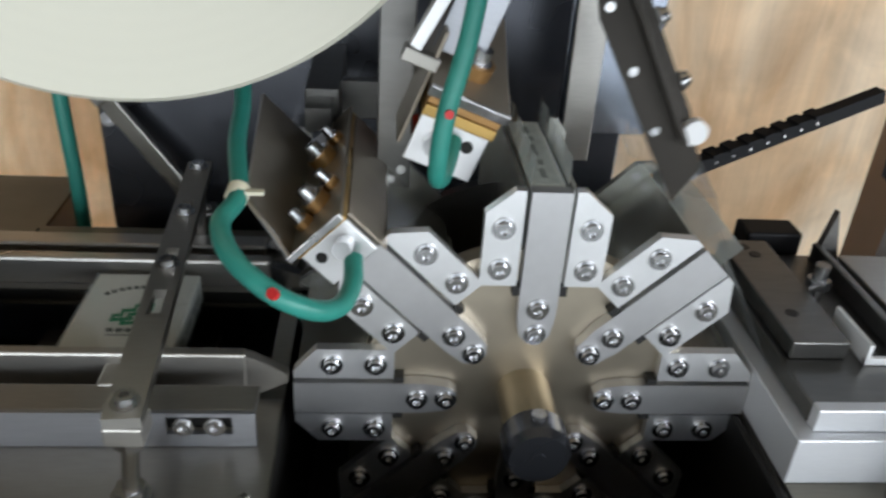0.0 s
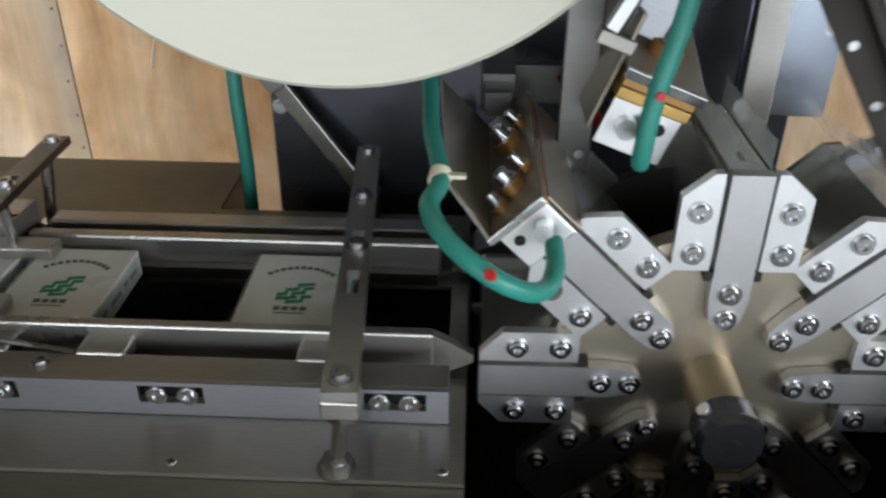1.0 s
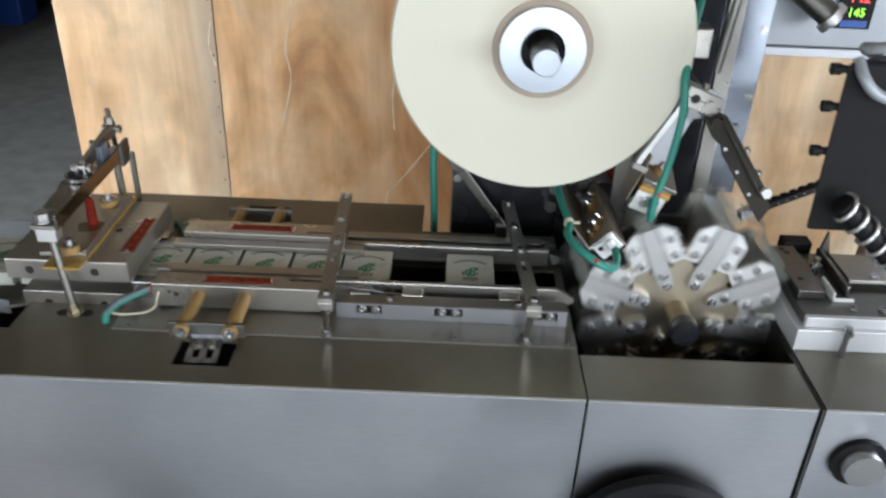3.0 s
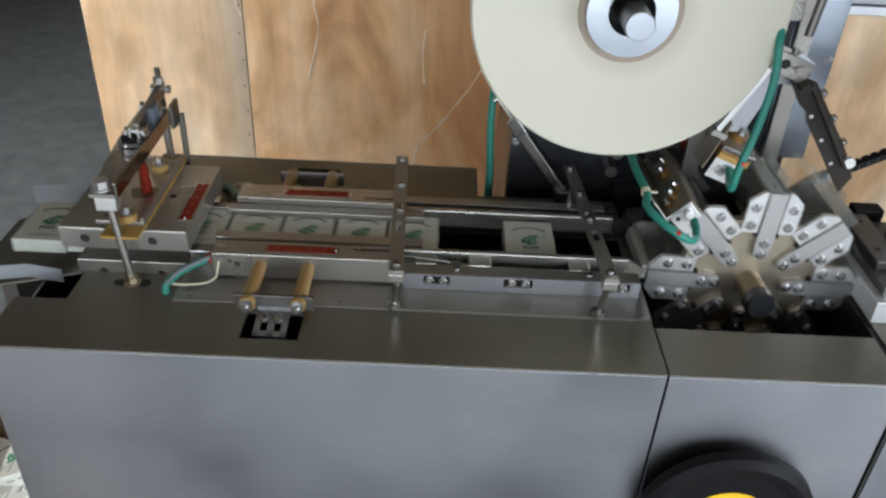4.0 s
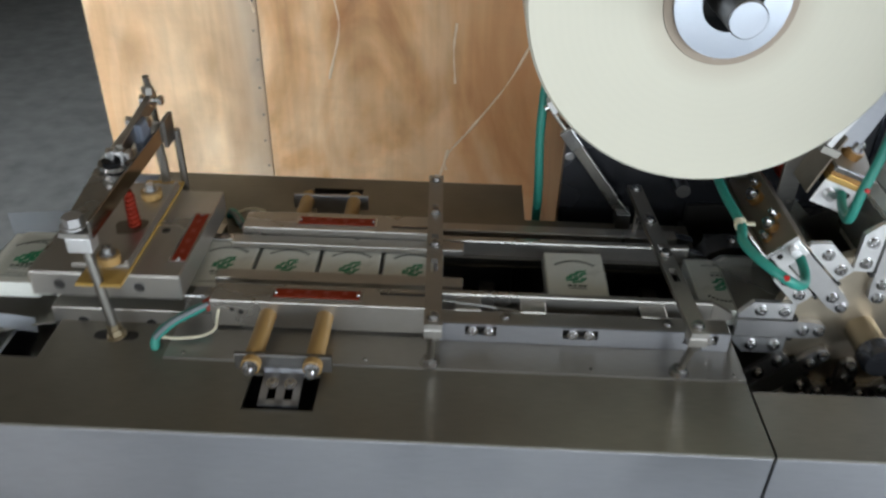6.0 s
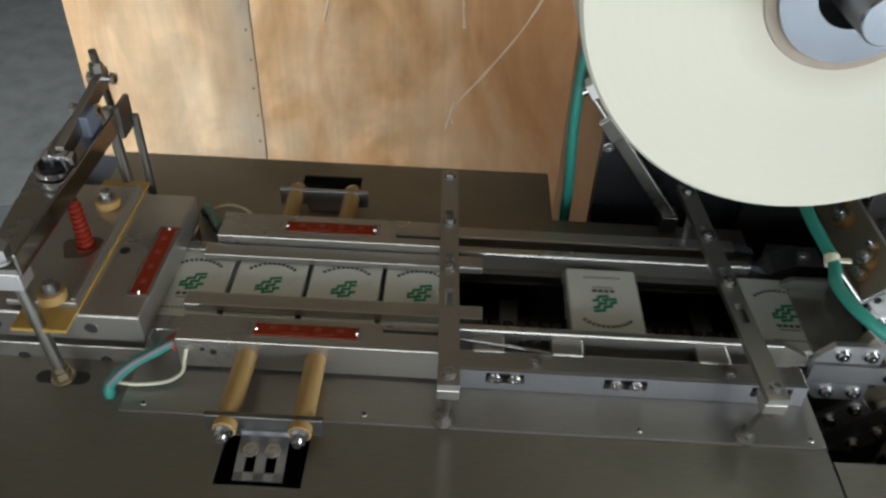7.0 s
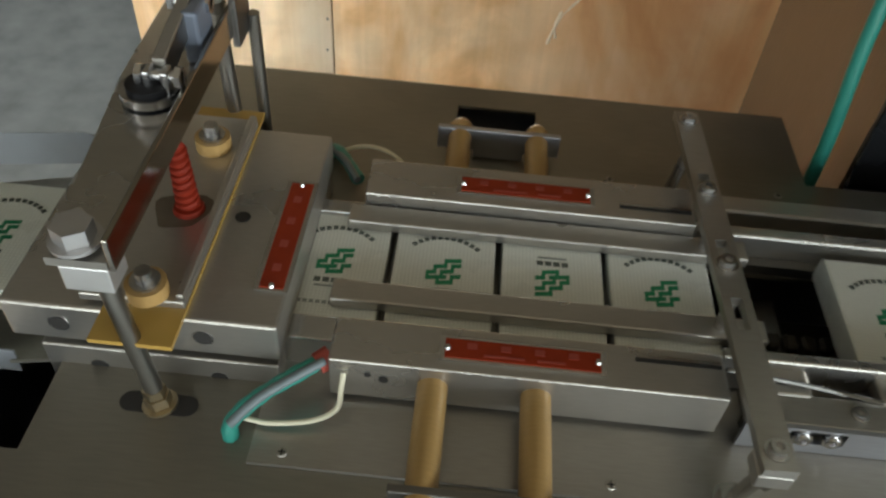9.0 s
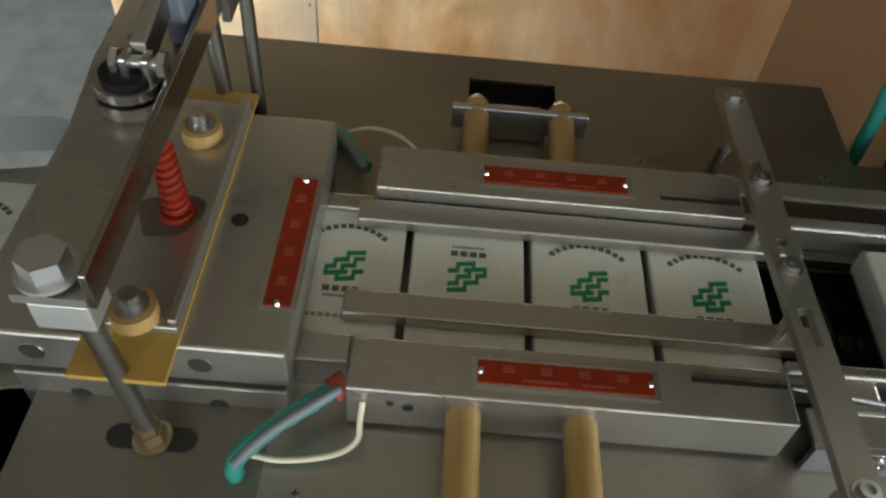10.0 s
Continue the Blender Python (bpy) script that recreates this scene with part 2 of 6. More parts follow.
for red in (RED, REDSLEEVE):
    red.node_tree.nodes["Principled BSDF"].inputs["Specular IOR Level"].default_value = 0.2
FILM = mat("clear_wrapping_film", (0.55, 0.60, 0.60), 0.15, 0.0, 0.1, 30, (1, 1, 1), 0.3, 0.08)
FILM.node_tree.nodes["Principled BSDF"].inputs["Alpha"].default_value = 0.3
FLAP = mat("crinkled_film_flap", (0.70, 0.74, 0.72), 0.12, 0.0, 0.2, 60, (1, 1, 1), 0.45, 0.08)
FLAP.node_tree.nodes["Principled BSDF"].inputs["Alpha"].default_value = 0.5
POCKET = mat("polished_pocket_sheet", (0.46, 0.46, 0.42), 0.24, 0.75, 0.15, 40, (1, 1, 1), 0.1, 0.1, 0.4, (0.22, 0.22, 0.19))
WHITE = mat("white_plastic", (0.8, 0.8, 0.79), 0.45, 0.0, 0.03, 60, (1, 1, 1), 0.02, 0.05, 0.1, (0.6, 0.58, 0.52))
YELLOW = mat("yellow_paint", (0.85, 0.55, 0.02), 0.45, 0.0, 0.06, 60)
CARD = mat("brown_cardboard", (0.36, 0.24, 0.14), 0.85, 0.0, 0.12, 60, (1, 1, 6), 0.1, 0.05, 0.25, (0.25, 0.16, 0.09))
CONCRETE = mat("grey_concrete", (0.225, 0.235, 0.235), 0.65, 0.0, 0.45, 14, (1, 1, 1), 0.25, 0.15, 0.7, (0.125, 0.13, 0.13))
WALLPAINT = mat("workshop_wall_paint", (0.24, 0.235, 0.225), 0.85, 0.0, 0.08, 6, (1, 1, 1), 0.1, 0.05, 0.3, (0.17, 0.165, 0.155))
# tan chosen for what the metal tops reflect; the ceiling is never in view
CEILPAINT = mat("workshop_ceiling", (0.46, 0.375, 0.265), 0.9, 0.0, 0.12, 5, (1, 1, 1), 0.1)
PANELGREY = mat("control_panel_grey", (0.33, 0.35, 0.38), 0.45, 0.3, 0.05, 60, (1, 1, 1), 0.03, 0.05, 0.1)
BLUEPL = mat("blue_plastic", (0.02, 0.08, 0.35), 0.4, 0.0, 0.1, 60)
LEDRED = mat("red_display", (0.8, 0.05, 0.05), 0.5, emit=(1.0, 0.08, 0.08))
LEDGREEN = mat("green_display", (0.2, 0.8, 0.05), 0.5, emit=(0.4, 1.0, 0.05))


def plywood(name, dark, middle, pale, band=None, tint=(0.36, 0.29, 0.22)):
    """Rotary-cut veneer: broad blotches, upright grain, short cross flecks; band is where the colour moves to another
    tint (x, width).
    """
    m = bpy.data.materials.new(name)
    m.use_nodes = True
    nt = m.node_tree
    b = nt.nodes["Principled BSDF"]
    tc = nt.nodes.new("ShaderNodeTexCoord")

    def noise(stretch, scale, detail, distortion=0.0):
        mp = nt.nodes.new("ShaderNodeMapping")
        mp.inputs["Scale"].default_value = stretch
        nt.links.new(tc.outputs["Object"], mp.inputs["Vector"])
        n = nt.nodes.new("ShaderNodeTexNoise")
        n.inputs["Scale"].default_value, n.inputs["Detail"].default_value, n.inputs["Distortion"].default_value = scale, detail, distortion
        nt.links.new(mp.outputs[0], n.inputs["Vector"])
        return n.outputs["Fac"]

    def scaled(value, lo, hi, a=0.3, z=0.7):
        r = nt.nodes.new("ShaderNodeMapRange")
        r.inputs["From Min"].default_value, r.inputs["From Max"].default_value = a, z
        r.inputs["To Min"].default_value, r.inputs["To Max"].default_value = lo, hi
        nt.links.new(value, r.inputs["Value"])
        return r.outputs[0]

    def times(p, q):
        k = nt.nodes.new("ShaderNodeMath")
        k.operation = "MULTIPLY"
        nt.links.new(p, k.inputs[0])
        nt.links.new(q, k.inputs[1])
        return k.outputs[0]

    blotch = noise((1.0, 1.0, 0.40), 3.4, 8, 1.9)
    grain = noise((1.0, 1.0, 0.035), 45, 7, 1.2)
    fleck = noise((0.2, 1.0, 1.0), 30, 6, 1.5)
    cloud = noise((1.0, 1.0, 0.7), 9, 4, 0.6)
    r = nt.nodes.new("ShaderNodeValToRGB")
    r.color_ramp.elements[0].position, r.color_ramp.elements[0].color = 0.33, (*dark, 1)
    r.color_ramp.elements[1].position, r.color_ramp.elements[1].color = 0.68, (*pale, 1)
    r.color_ramp.elements.new(0.48).color = (*middle, 1)
    nt.links.new(blotch, r.inputs["Fac"])
    hs = nt.nodes.new("ShaderNodeHueSaturation")
    nt.links.new(times(times(scaled(grain, 0.93, 1.06), scaled(fleck, 0.975, 1.02)), scaled(cloud, 0.80, 1.20)), hs.inputs["Value"])
    nt.links.new(r.outputs[0], hs.inputs["Color"])
    out = hs.outputs[0]
    if band:
        sx = nt.nodes.new("ShaderNodeSeparateXYZ")
        nt.links.new(tc.outputs["Object"], sx.inputs[0])
        edge = scaled(sx.outputs["X"], 0.0, 1.0, band[0] - band[1], band[0])
        mx = nt.nodes.new("ShaderNodeMix")
        mx.data_type = "RGBA"
        mx.inputs["B"].default_value = (*tint, 1)
        nt.links.new(times(edge, scaled(cloud, 0.25, 0.85)), mx.inputs["Factor"])
        nt.links.new(out, mx.inputs["A"])
        out = mx.outputs["Result"]
    nt.links.new(out, b.inputs["Base Color"])
    nt.links.new(scaled(cloud, 0.42, 0.62), b.inputs["Roughness"])
    b.inputs["Coat Weight"].default_value, b.inputs["Coat Roughness"].default_value = 0.12, 0.35
    bp = nt.nodes.new("ShaderNodeBump")
    bp.inputs["Strength"].default_value, bp.inputs["Distance"].default_value = 0.12, 0.001
    nt.links.new(grain, bp.inputs["Height"])
    nt.links.new(bp.outputs[0], b.inputs["Normal"])
    return m


# darker orange-brown towards the right of the sheet
PLY = plywood("orange_brown_plywood", (0.45, 0.205, 0.075), (0.69, 0.425, 0.21), (0.86, 0.65, 0.42), (-0.27, 0.26), (0.46, 0.215, 0.085))
PLYEVEN = plywood("even_beige_plywood", (0.60, 0.37, 0.19), (0.74, 0.52, 0.31), (0.85, 0.68, 0.48))
PLYPALE = plywood("pale_beige_plywood", (0.64, 0.41, 0.22), (0.78, 0.57, 0.355), (0.88, 0.73, 0.53), (-0.86, 0.10))


# ---- mesh helpers ----
def box(bm, x0, x1, y0, y1, z0, z1, bevel=0.0, m=None, seg=2):
    g = bmesh.ops.create_cube(bm, size=1.0)
    c = Vector(((x0 + x1) / 2, (y0 + y1) / 2, (z0 + z1) / 2))
    for v in g["verts"]:
        v.co = Vector((v.co.x * (x1 - x0), v.co.y * (y1 - y0), v.co.z * (z1 - z0))) + c
    vs = g["verts"]
    if bevel:
        r = bmesh.ops.bevel(bm, geom=[e for e in {e for v in vs for e in v.link_edges}], offset=bevel, segments=seg, affect="EDGES", profile=0.5)
        vs = r["verts"] if r["verts"] else vs
    if m is not None:
        seen = {v for v in vs} | {v for f in {f for v in vs for f in v.link_faces} for v in f.verts}
        for v in seen:
            v.co = m @ v.co
    return bm


def cyl(bm, a, b, r, seg=16, r2=None, caps=True):
    a, b = Vector(a), Vector(b)
    d = b - a
    q = d.to_track_quat("Z", "Y").to_matrix().to_4x4()
    bmesh.ops.create_cone(bm, cap_ends=caps, segments=seg, radius1=r, radius2=r if r2 is None else r2, depth=d.length,
                          matrix=Matrix.Translation((a + b) / 2) @ q)
    return bm


def hexagon(bm, a, b, r):
    return cyl(bm, a, b, r, 6)


def prism(bm, pts, y0, y1):
    """A flat outline in x and z, given thickness along y."""
    lo = [bm.verts.new((x, y0, z)) for x, z in pts]
    hi = [bm.verts.new((x, y1, z)) for x, z in pts]
    n = len(pts)
    bm.faces.new(lo)
    bm.faces.new(hi[::-1])
    for i in range(n):
        bm.faces.new((lo[i], hi[i], hi[(i + 1) % n], lo[(i + 1) % n]))
    bmesh.ops.recalc_face_normals(bm, faces=bm.faces)
    return bm


def sheet(bm, xs, ys, z0, z1, holes=()):
    """A level sheet with rectangular holes (x0, x1, y0, y1)."""
    cx = sorted({*xs, *[v for h in holes for v in h[:2]]})
    cy = sorted({*ys, *[v for h in holes for v in h[2:]]})
    solid = {}
    for i in range(len(cx) - 1):
        for j in range(len(cy) - 1):
            mx, my = (cx[i] + cx[i + 1]) / 2, (cy[j] + cy[j + 1]) / 2
            solid[i, j] = not any(h[0] < mx < h[1] and h[2] < my < h[3] for h in holes)
    vt = {}

    def v(i, j, z):
        if (i, j, z) not in vt:
            vt[i, j, z] = bm.verts.new((cx[i], cy[j], z))
        return vt[i, j, z]
    for (i, j), s in solid.items():
        if not s:
            continue
        bm.faces.new((v(i, j, z1), v(i + 1, j, z1), v(i + 1, j + 1, z1), v(i, j + 1, z1)))
        bm.faces.new((v(i, j + 1, z0), v(i + 1, j + 1, z0), v(i + 1, j, z0), v(i, j, z0)))
        for di, dj, a, b in ((-1, 0, (i, j + 1), (i, j)), (1, 0, (i + 1, j), (i + 1, j + 1)), (0, -1, (i, j), (i + 1, j)), (0, 1, (i + 1, j + 1), (i, j + 1))):
            if not solid.get((i + di, j + dj), False):
                bm.faces.new((v(*a, z0), v(*b, z0), v(*b, z1), v(*a, z1)))
    return bm


def smooth_line(pts, n=8):
    P = [Vector(p) for p in pts]
    P = [P[0] * 2 - P[1]] + P + [P[-1] * 2 - P[-2]]
    out = []
    for i in range(1, len(P) - 2):
        for k in range(n):
            t = k / n
            a, b, c, d = P[i - 1:i + 3]
            out.append(0.5 * (2 * b + (c - a) * t + (2 * a - 5 * b + 4 * c - d) * t * t + (3 * b - a - 3 * c + d) * t ** 3))
    return out + [P[-2]]


def tube(bm, pts, r, seg=10, n=8, wobble=0.0):
    line = smooth_line(pts, n)
    rings = []
    side = None
    for i, p in enumerate(line):
        d = (line[min(i + 1, len(line) - 1)] - line[max(i - 1, 0)]).normalized()
        if side is None:
            side = d.orthogonal().normalized()
        side = (side - d * side.dot(d)).normalized()
        up = d.cross(side)
        rr = r * (1 + wobble * math.sin(i * 1.7) + wobble * math.sin(i * 0.63))
        rings.append([bm.verts.new(p + (side * math.cos(2 * math.pi * k / seg) + up * math.sin(2 * math.pi * k / seg)) * rr) for k in range(seg)])
    for a, b in zip(rings, rings[1:]):
        for k in range(seg):
            bm.faces.new((a[k], a[(k + 1) % seg], b[(k + 1) % seg], b[k]))
    bm.faces.new(rings[0][::-1])
    bm.faces.new(rings[-1])
    return bm


ORIGIN = {}


SHIFT = Vector((0, 0, 0))


def thing(name, base, label, category, group="", kind=""):
    ob = new(name)
    ob.location = base
    ob.empty_display_size = 0.02
    ORIGIN[ob.name] = Vector(base)
    return tagged(ob, label, category, group, kind)


def part(name, bm, material, parent, label="", smooth=None):
    """Links bm, given in world places and moved by SHIFT, as one mesh under a thing or a part."""
    o = ORIGIN[parent.name]
    for v in bm.verts:
        v.co += SHIFT - o
    me = bpy.data.meshes.new(name)
    bm.to_mesh(me)
    bm.free()
    me.materials.append(material)
    if smooth is not None:
        me.shade_smooth()
        me.set_sharp_from_angle(angle=radians(smooth))
    ob = new(name, me)
    ob.parent = parent
    ORIGIN[ob.name] = o
    if label:
        tagged(ob, label)
    return ob


def lone(name, bm, material, label, category, kind="", group="", smooth=None):
    """A thing or a piece of the setting that is one mesh."""
    me = bpy.data.meshes.new(name)
    bm.to_mesh(me)
    bm.free()
    me.materials.append(material)
    if smooth is not None:
        me.shade_smooth()
        me.set_sharp_from_angle(angle=radians(smooth))
    ob = new(name, me)
    ORIGIN[ob.name] = Vector((0, 0, 0))
    return tagged(ob, label, category, group, kind)


def bx(*a, **k):
    return box(bmesh.new(), *a, **k)


def cy_(*a, **k):
    return cyl(bmesh.new(), *a, **k)


def socket_screw(parent, p, axis, r=0.0055, h=0.004, name="screw", material=None):
    """A socket-head cap screw on a washer, its head towards axis."""
    p, a = Vector(p), Vector(axis).normalized()
    bm = bmesh.new()
    cyl(bm, p - a * 0.0005, p + a * 0.001, r * 1.35, 16)
    cyl(bm, p + a * 0.001, p + a * h, r, 16, r * 0.93, caps=False)
    q = a.to_track_quat("Z", "Y").to_matrix().to_4x4()
    ring_o, ring_i, bot = [], [], []
    for k in range(12):
        w = 2 * math.pi * k / 12
        c = q @ Vector((math.cos(w), math.sin(w), 0))
        ring_o.append(bm.verts.new(p + a * h + c * r * 0.93))
        ring_i.append(bm.verts.new(p + a * h + c * r * 0.5))
        bot.append(bm.verts.new(p + a * (h - 0.0025) + c * r * 0.46))
    for k in range(12):
        j = (k + 1) % 12
        bm.faces.new((ring_o[k], ring_o[j], ring_i[j], ring_i[k]))
        bm.faces.new((ring_i[k], ring_i[j], bot[j], bot[k]))
    bm.faces.new(bot)
    return part(name, bm, material or BRIGHT, parent, "", 30)


def nut_stud(parent, p, axis, r=0.007, name="nut"):
    p, a = Vector(p), Vector(axis).normalized()
    bm = bmesh.new()
    cyl(bm, p, p + a * 0.0015, r * 1.3, 18)
    hexagon(bm, p + a * 0.0015, p + a * 0.0075, r)
    cyl(bm, p + a * 0.0075, p + a * 0.011, r * 0.55, 12)
    return part(name, bm, BRIGHT, parent, "", 25)


def cross_screw(parent, p, r=0.0034):
    """A nearly flush cross-head screw in a level sheet."""
    x, y, z = p
    ob = part("screw", cyl(bmesh.new(), (x, y, z - 0.0003), (x, y, z + 0.0006), r, 16, r * 0.8), RAIL, parent, "", 30)
    b = bx(x - r * 0.6, x + r * 0.6, y - r * 0.13, y + r * 0.13, z + 0.0004, z + 0.0008)
    box(b, x - r * 0.13, x + r * 0.13, y - r * 0.6, y - r * 0.13, z + 0.0004, z + 0.0008)
    box(b, x - r * 0.13, x + r * 0.13, y + r * 0.13, y + r * 0.6, z + 0.0004, z + 0.0008)
    part("cross_slot", b, PIT, ob)
    return ob


T = 0.78

# ---- the setting ----
lone("floor", bx(-3, 3, -3, 5, -0.05, 0.0), CONCRETE, "grey stained concrete workshop floor", "floor", "structure")
# unseen ceiling, added as a warm reflector over the machine
lone("ceiling", bx(-3, 3, -3, 5, 3.2, 3.3), CEILPAINT, "unseen tan ceiling, added to warm the reflections on the machine", "ceiling", "structure")
lone("wall_north", bx(-3, 3, 5.0, 5.1, 0, 3.2), WALLPAINT, "plain grey workshop wall", "wall", "structure")
w = bmesh.new()
box(w, 3.0, 3.1, -3, 5, 0, 0.9)
box(w, 3.0, 3.1, -3, 5, 1.7, 3.2)
box(w, 3.0, 3.1, -3, -2.85, 0.9, 1.7)
box(w, 3.0, 3.1, -0.6, 5, 0.9, 1.7)
lone("wall_east", w, WALLPAINT, "plain grey workshop wall with a wide window opening", "wall", "structure")
w = bmesh.new()
box(w, -3.1, -3.0, -3, 5, 0, 1.2)
box(w, -3.1, -3.0, -3, 5, 2.8, 3.2)
box(w, -3.1, -3.0, -3, -2.8, 1.2, 2.8)
box(w, -3.1, -3.0, -1.3, 5, 1.2, 2.8)
lone("wall_west", w, WALLPAINT, "plain grey workshop wall with a window opening", "wall", "structure")
# unseen wall, added to cut the sun to a patch on the floor
w = bmesh.new()
box(w, -3, -2.2, -3.1, -3.0, 0, 3.2)
box(w, 2.6, 3, -3.1, -3.0, 0, 3.2)
box(w, -2.2, 2.6, -3.1, -3.0, 2.05, 3.2)
lone("wall_south", w, WALLPAINT, "unseen grey wall, its wide doorway sized to shape the sunlight", "wall", "structure")

# plywood crate behind the machine: sheets side by side
crate = thing("plywood_crate", (0.4, 1.16, 0), "large varnished plywood crate wall standing behind the machine", "crate")
for a, b in ((-0.832, -0.444), (-0.4415, 0.72), (0.7225, 1.9)):
    part("sheet", bx(a, b, 1.15, 1.168, 0.02, 1.40, bevel=0.0015), PLYPALE if b < -0.4 else PLY if b < 1 else PLYEVEN, crate)
SCRATCH = mat("pale_scratch", (0.78, 0.66, 0.50), 0.7, 0.0, 0.15, 60)
for pts in ([(-0.235, 1.02), (-0.25, 0.9), (-0.27, 0.8), (-0.262, 0.72), (-0.29, 0.6)], [(0.20, 0.78), (0.13, 0.62), (0.05, 0.5), (-0.01, 0.42), (-0.03, 0.36)], [(0.0, 0.74), (-0.005, 0.68), (0.0, 0.6)], [(-0.012, 0.43), (-0.02, 0.40), (-0.016, 0.375)], [(-0.45, 0.86), (-0.46, 0.80), (-0.448, 0.75)]):
    part("scratch", tube(bmesh.new(), [(x, 1.1498, z) for x, z in pts], 0.0024, 6, 6, 0.3), SCRATCH, crate, "pale scratch")
part("batten", bx(-0.832, 1.9, 1.17, 1.21, 0.0, 0.08), PLY, crate)
part("batten", bx(-0.832, 1.9, 1.17, 1.21, 1.30, 1.38), PLY, crate)
part("batten", bx(-0.50, -0.42, 1.1685, 1.19, 0.09, 1.29), PLY, crate)
for k in range(12):
    part("nail", cyl(bmesh.new(), (-0.455 + 0.003 * (k % 2), 1.1505, 0.30 + 0.068 * k), (-0.455 + 0.003 * (k % 2), 1.1488, 0.30 + 0.068 * k), 0.0028, 8), DARKSTEEL, crate)

# ---- machine cabinets ----
left = thing("machine_cabinet", (-0.08, 0.12, 0), "brushed stainless steel cabinet of the wrapping machine", "cabinet", "cabinet units")
part("front_panel", bx(-0.452, 0.3115, -0.114, -0.110, 0.09, T - 0.0025, bevel=0.001), STEEL, left)
c = bmesh.new()
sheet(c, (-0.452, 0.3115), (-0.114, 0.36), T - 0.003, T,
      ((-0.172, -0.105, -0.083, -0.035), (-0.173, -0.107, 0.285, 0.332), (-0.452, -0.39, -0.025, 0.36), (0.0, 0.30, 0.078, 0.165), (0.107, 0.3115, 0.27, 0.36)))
part("top_cover", c, COVER, left, "stainless cover plate with cut-outs, its dim brown reflection put into the colour")
part("side_panel", bx(-0.456, -0.4525, -0.112, 0.36, 0.09, T - 0.03), STEEL, left)
part("back_panel", bx(-0.452, 0.1065, 0.355, 0.359, 0.09, T - 0.004), STEEL, left)
part("back_panel", bx(0.1025, 0.1065, 0.272, 0.3545, 0.09, T - 0.004), STEEL, left)
part("back_panel", bx(0.1025, 0.307, 0.2675, 0.2715, 0.09, T - 0.004), STEEL, left)
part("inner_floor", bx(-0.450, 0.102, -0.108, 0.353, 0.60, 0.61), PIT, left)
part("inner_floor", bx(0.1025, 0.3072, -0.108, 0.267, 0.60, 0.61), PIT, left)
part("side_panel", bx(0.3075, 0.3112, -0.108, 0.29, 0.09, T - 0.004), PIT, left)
part("base_frame", bx(-0.446, 0.30, -0.10, 0.26, 0.0, 0.09), BLACK, left)
c = bmesh.new()
sheet(c, (-0.265, 0.311), (-0.02, 0.062), T + 0.0005, T + 0.003)
part("inner_plate", c, RAIL, left)
part("inner_plate", sheet(bmesh.new(), (-0.39, 0.105), (0.19, 0.262), T + 0.0005, T + 0.003), COVER, left)
for x, y in ((-0.247, -0.012), (-0.065, -0.011), (0.16, -0.012), (0.30, -0.012), (-0.05, 0.25), (0.08, 0.25)):
    cross_screw(left, (x, y, T + 0.003))

mid = thing("machine_cabinet", (0.447, 0.12, 0), "stainless steel cabinet unit with the open turret bay", "cabinet", "cabinet units")
part("front_panel", bx(0.3137, 0.577, -0.114, -0.110, 0.09, T - 0.0025, bevel=0.001), STEEL, mid)
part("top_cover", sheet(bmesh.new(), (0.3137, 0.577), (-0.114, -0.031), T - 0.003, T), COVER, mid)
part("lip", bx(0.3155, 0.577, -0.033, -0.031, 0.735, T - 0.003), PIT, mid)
# unseen black liner, added to keep bounced light off the lower arms
part("added_pit_liner", bx(0.3145, 0.577, -0.1095, -0.106, 0.606, T - 0.004), PIT, mid)
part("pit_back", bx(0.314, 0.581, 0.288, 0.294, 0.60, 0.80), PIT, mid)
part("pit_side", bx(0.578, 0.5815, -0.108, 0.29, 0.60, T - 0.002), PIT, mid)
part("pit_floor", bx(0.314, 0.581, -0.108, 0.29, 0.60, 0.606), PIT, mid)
part("base_frame", bx(0.32, 0.575, -0.10, 0.34, 0.0, 0.60), BLACK, mid)

right = thing("machine_cabinet", (0.85, 0.12, 0), "stainless steel cabinet unit at the feeding end", "cabinet", "cabinet units")
part("front_panel", bx(0.585, 1.25, -0.114, -0.110, 0.09, T - 0.0025, bevel=0.001), STEEL, right)
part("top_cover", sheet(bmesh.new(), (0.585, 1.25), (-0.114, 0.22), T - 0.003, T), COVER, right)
part("side_panel", bx(0.5825, 0.5845, -0.112, 0.22, 0.09, T - 0.003), DARKSTEEL, right)
part("back_panel", bx(0.585, 1.25, 0.215, 0.219, 0.09, T - 0.004), STEEL, right)
knob = part("push_button", cyl(bmesh.new(), (0.640, -0.115, 0.706), (0.640, -0.136, 0.706), 0.026, 28, 0.023), BRIGHT, right, "chrome push button", 35)
part("button_ring", cyl(bmesh.new(), (0.640, -0.1142, 0.706), (0.640, -0.122, 0.706), 0.033, 28), BLACK, right, "black button ring", 35)

# ---- black hand wheel on the front ----
hw = thing("hand_wheel", (0.41, -0.115, 0.585), "black plastic hand wheel with a yellow turning arrow", "hand wheel")
b = bmesh.new()
cyl(b, (0.41, -0.1145, 0.585), (0.41, -0.145, 0.585), 0.03, 24)
part("hub", b, BLACK, hw, "", 35)
b = bmesh.new()
n = 48
prof = [(0.098, -0.130), (0.106, -0.137), (0.105, -0.150), (0.096, -0.157), (0.084, -0.155), (0.080, -0.151), (0.0, -0.149), (0.0, -0.130)]
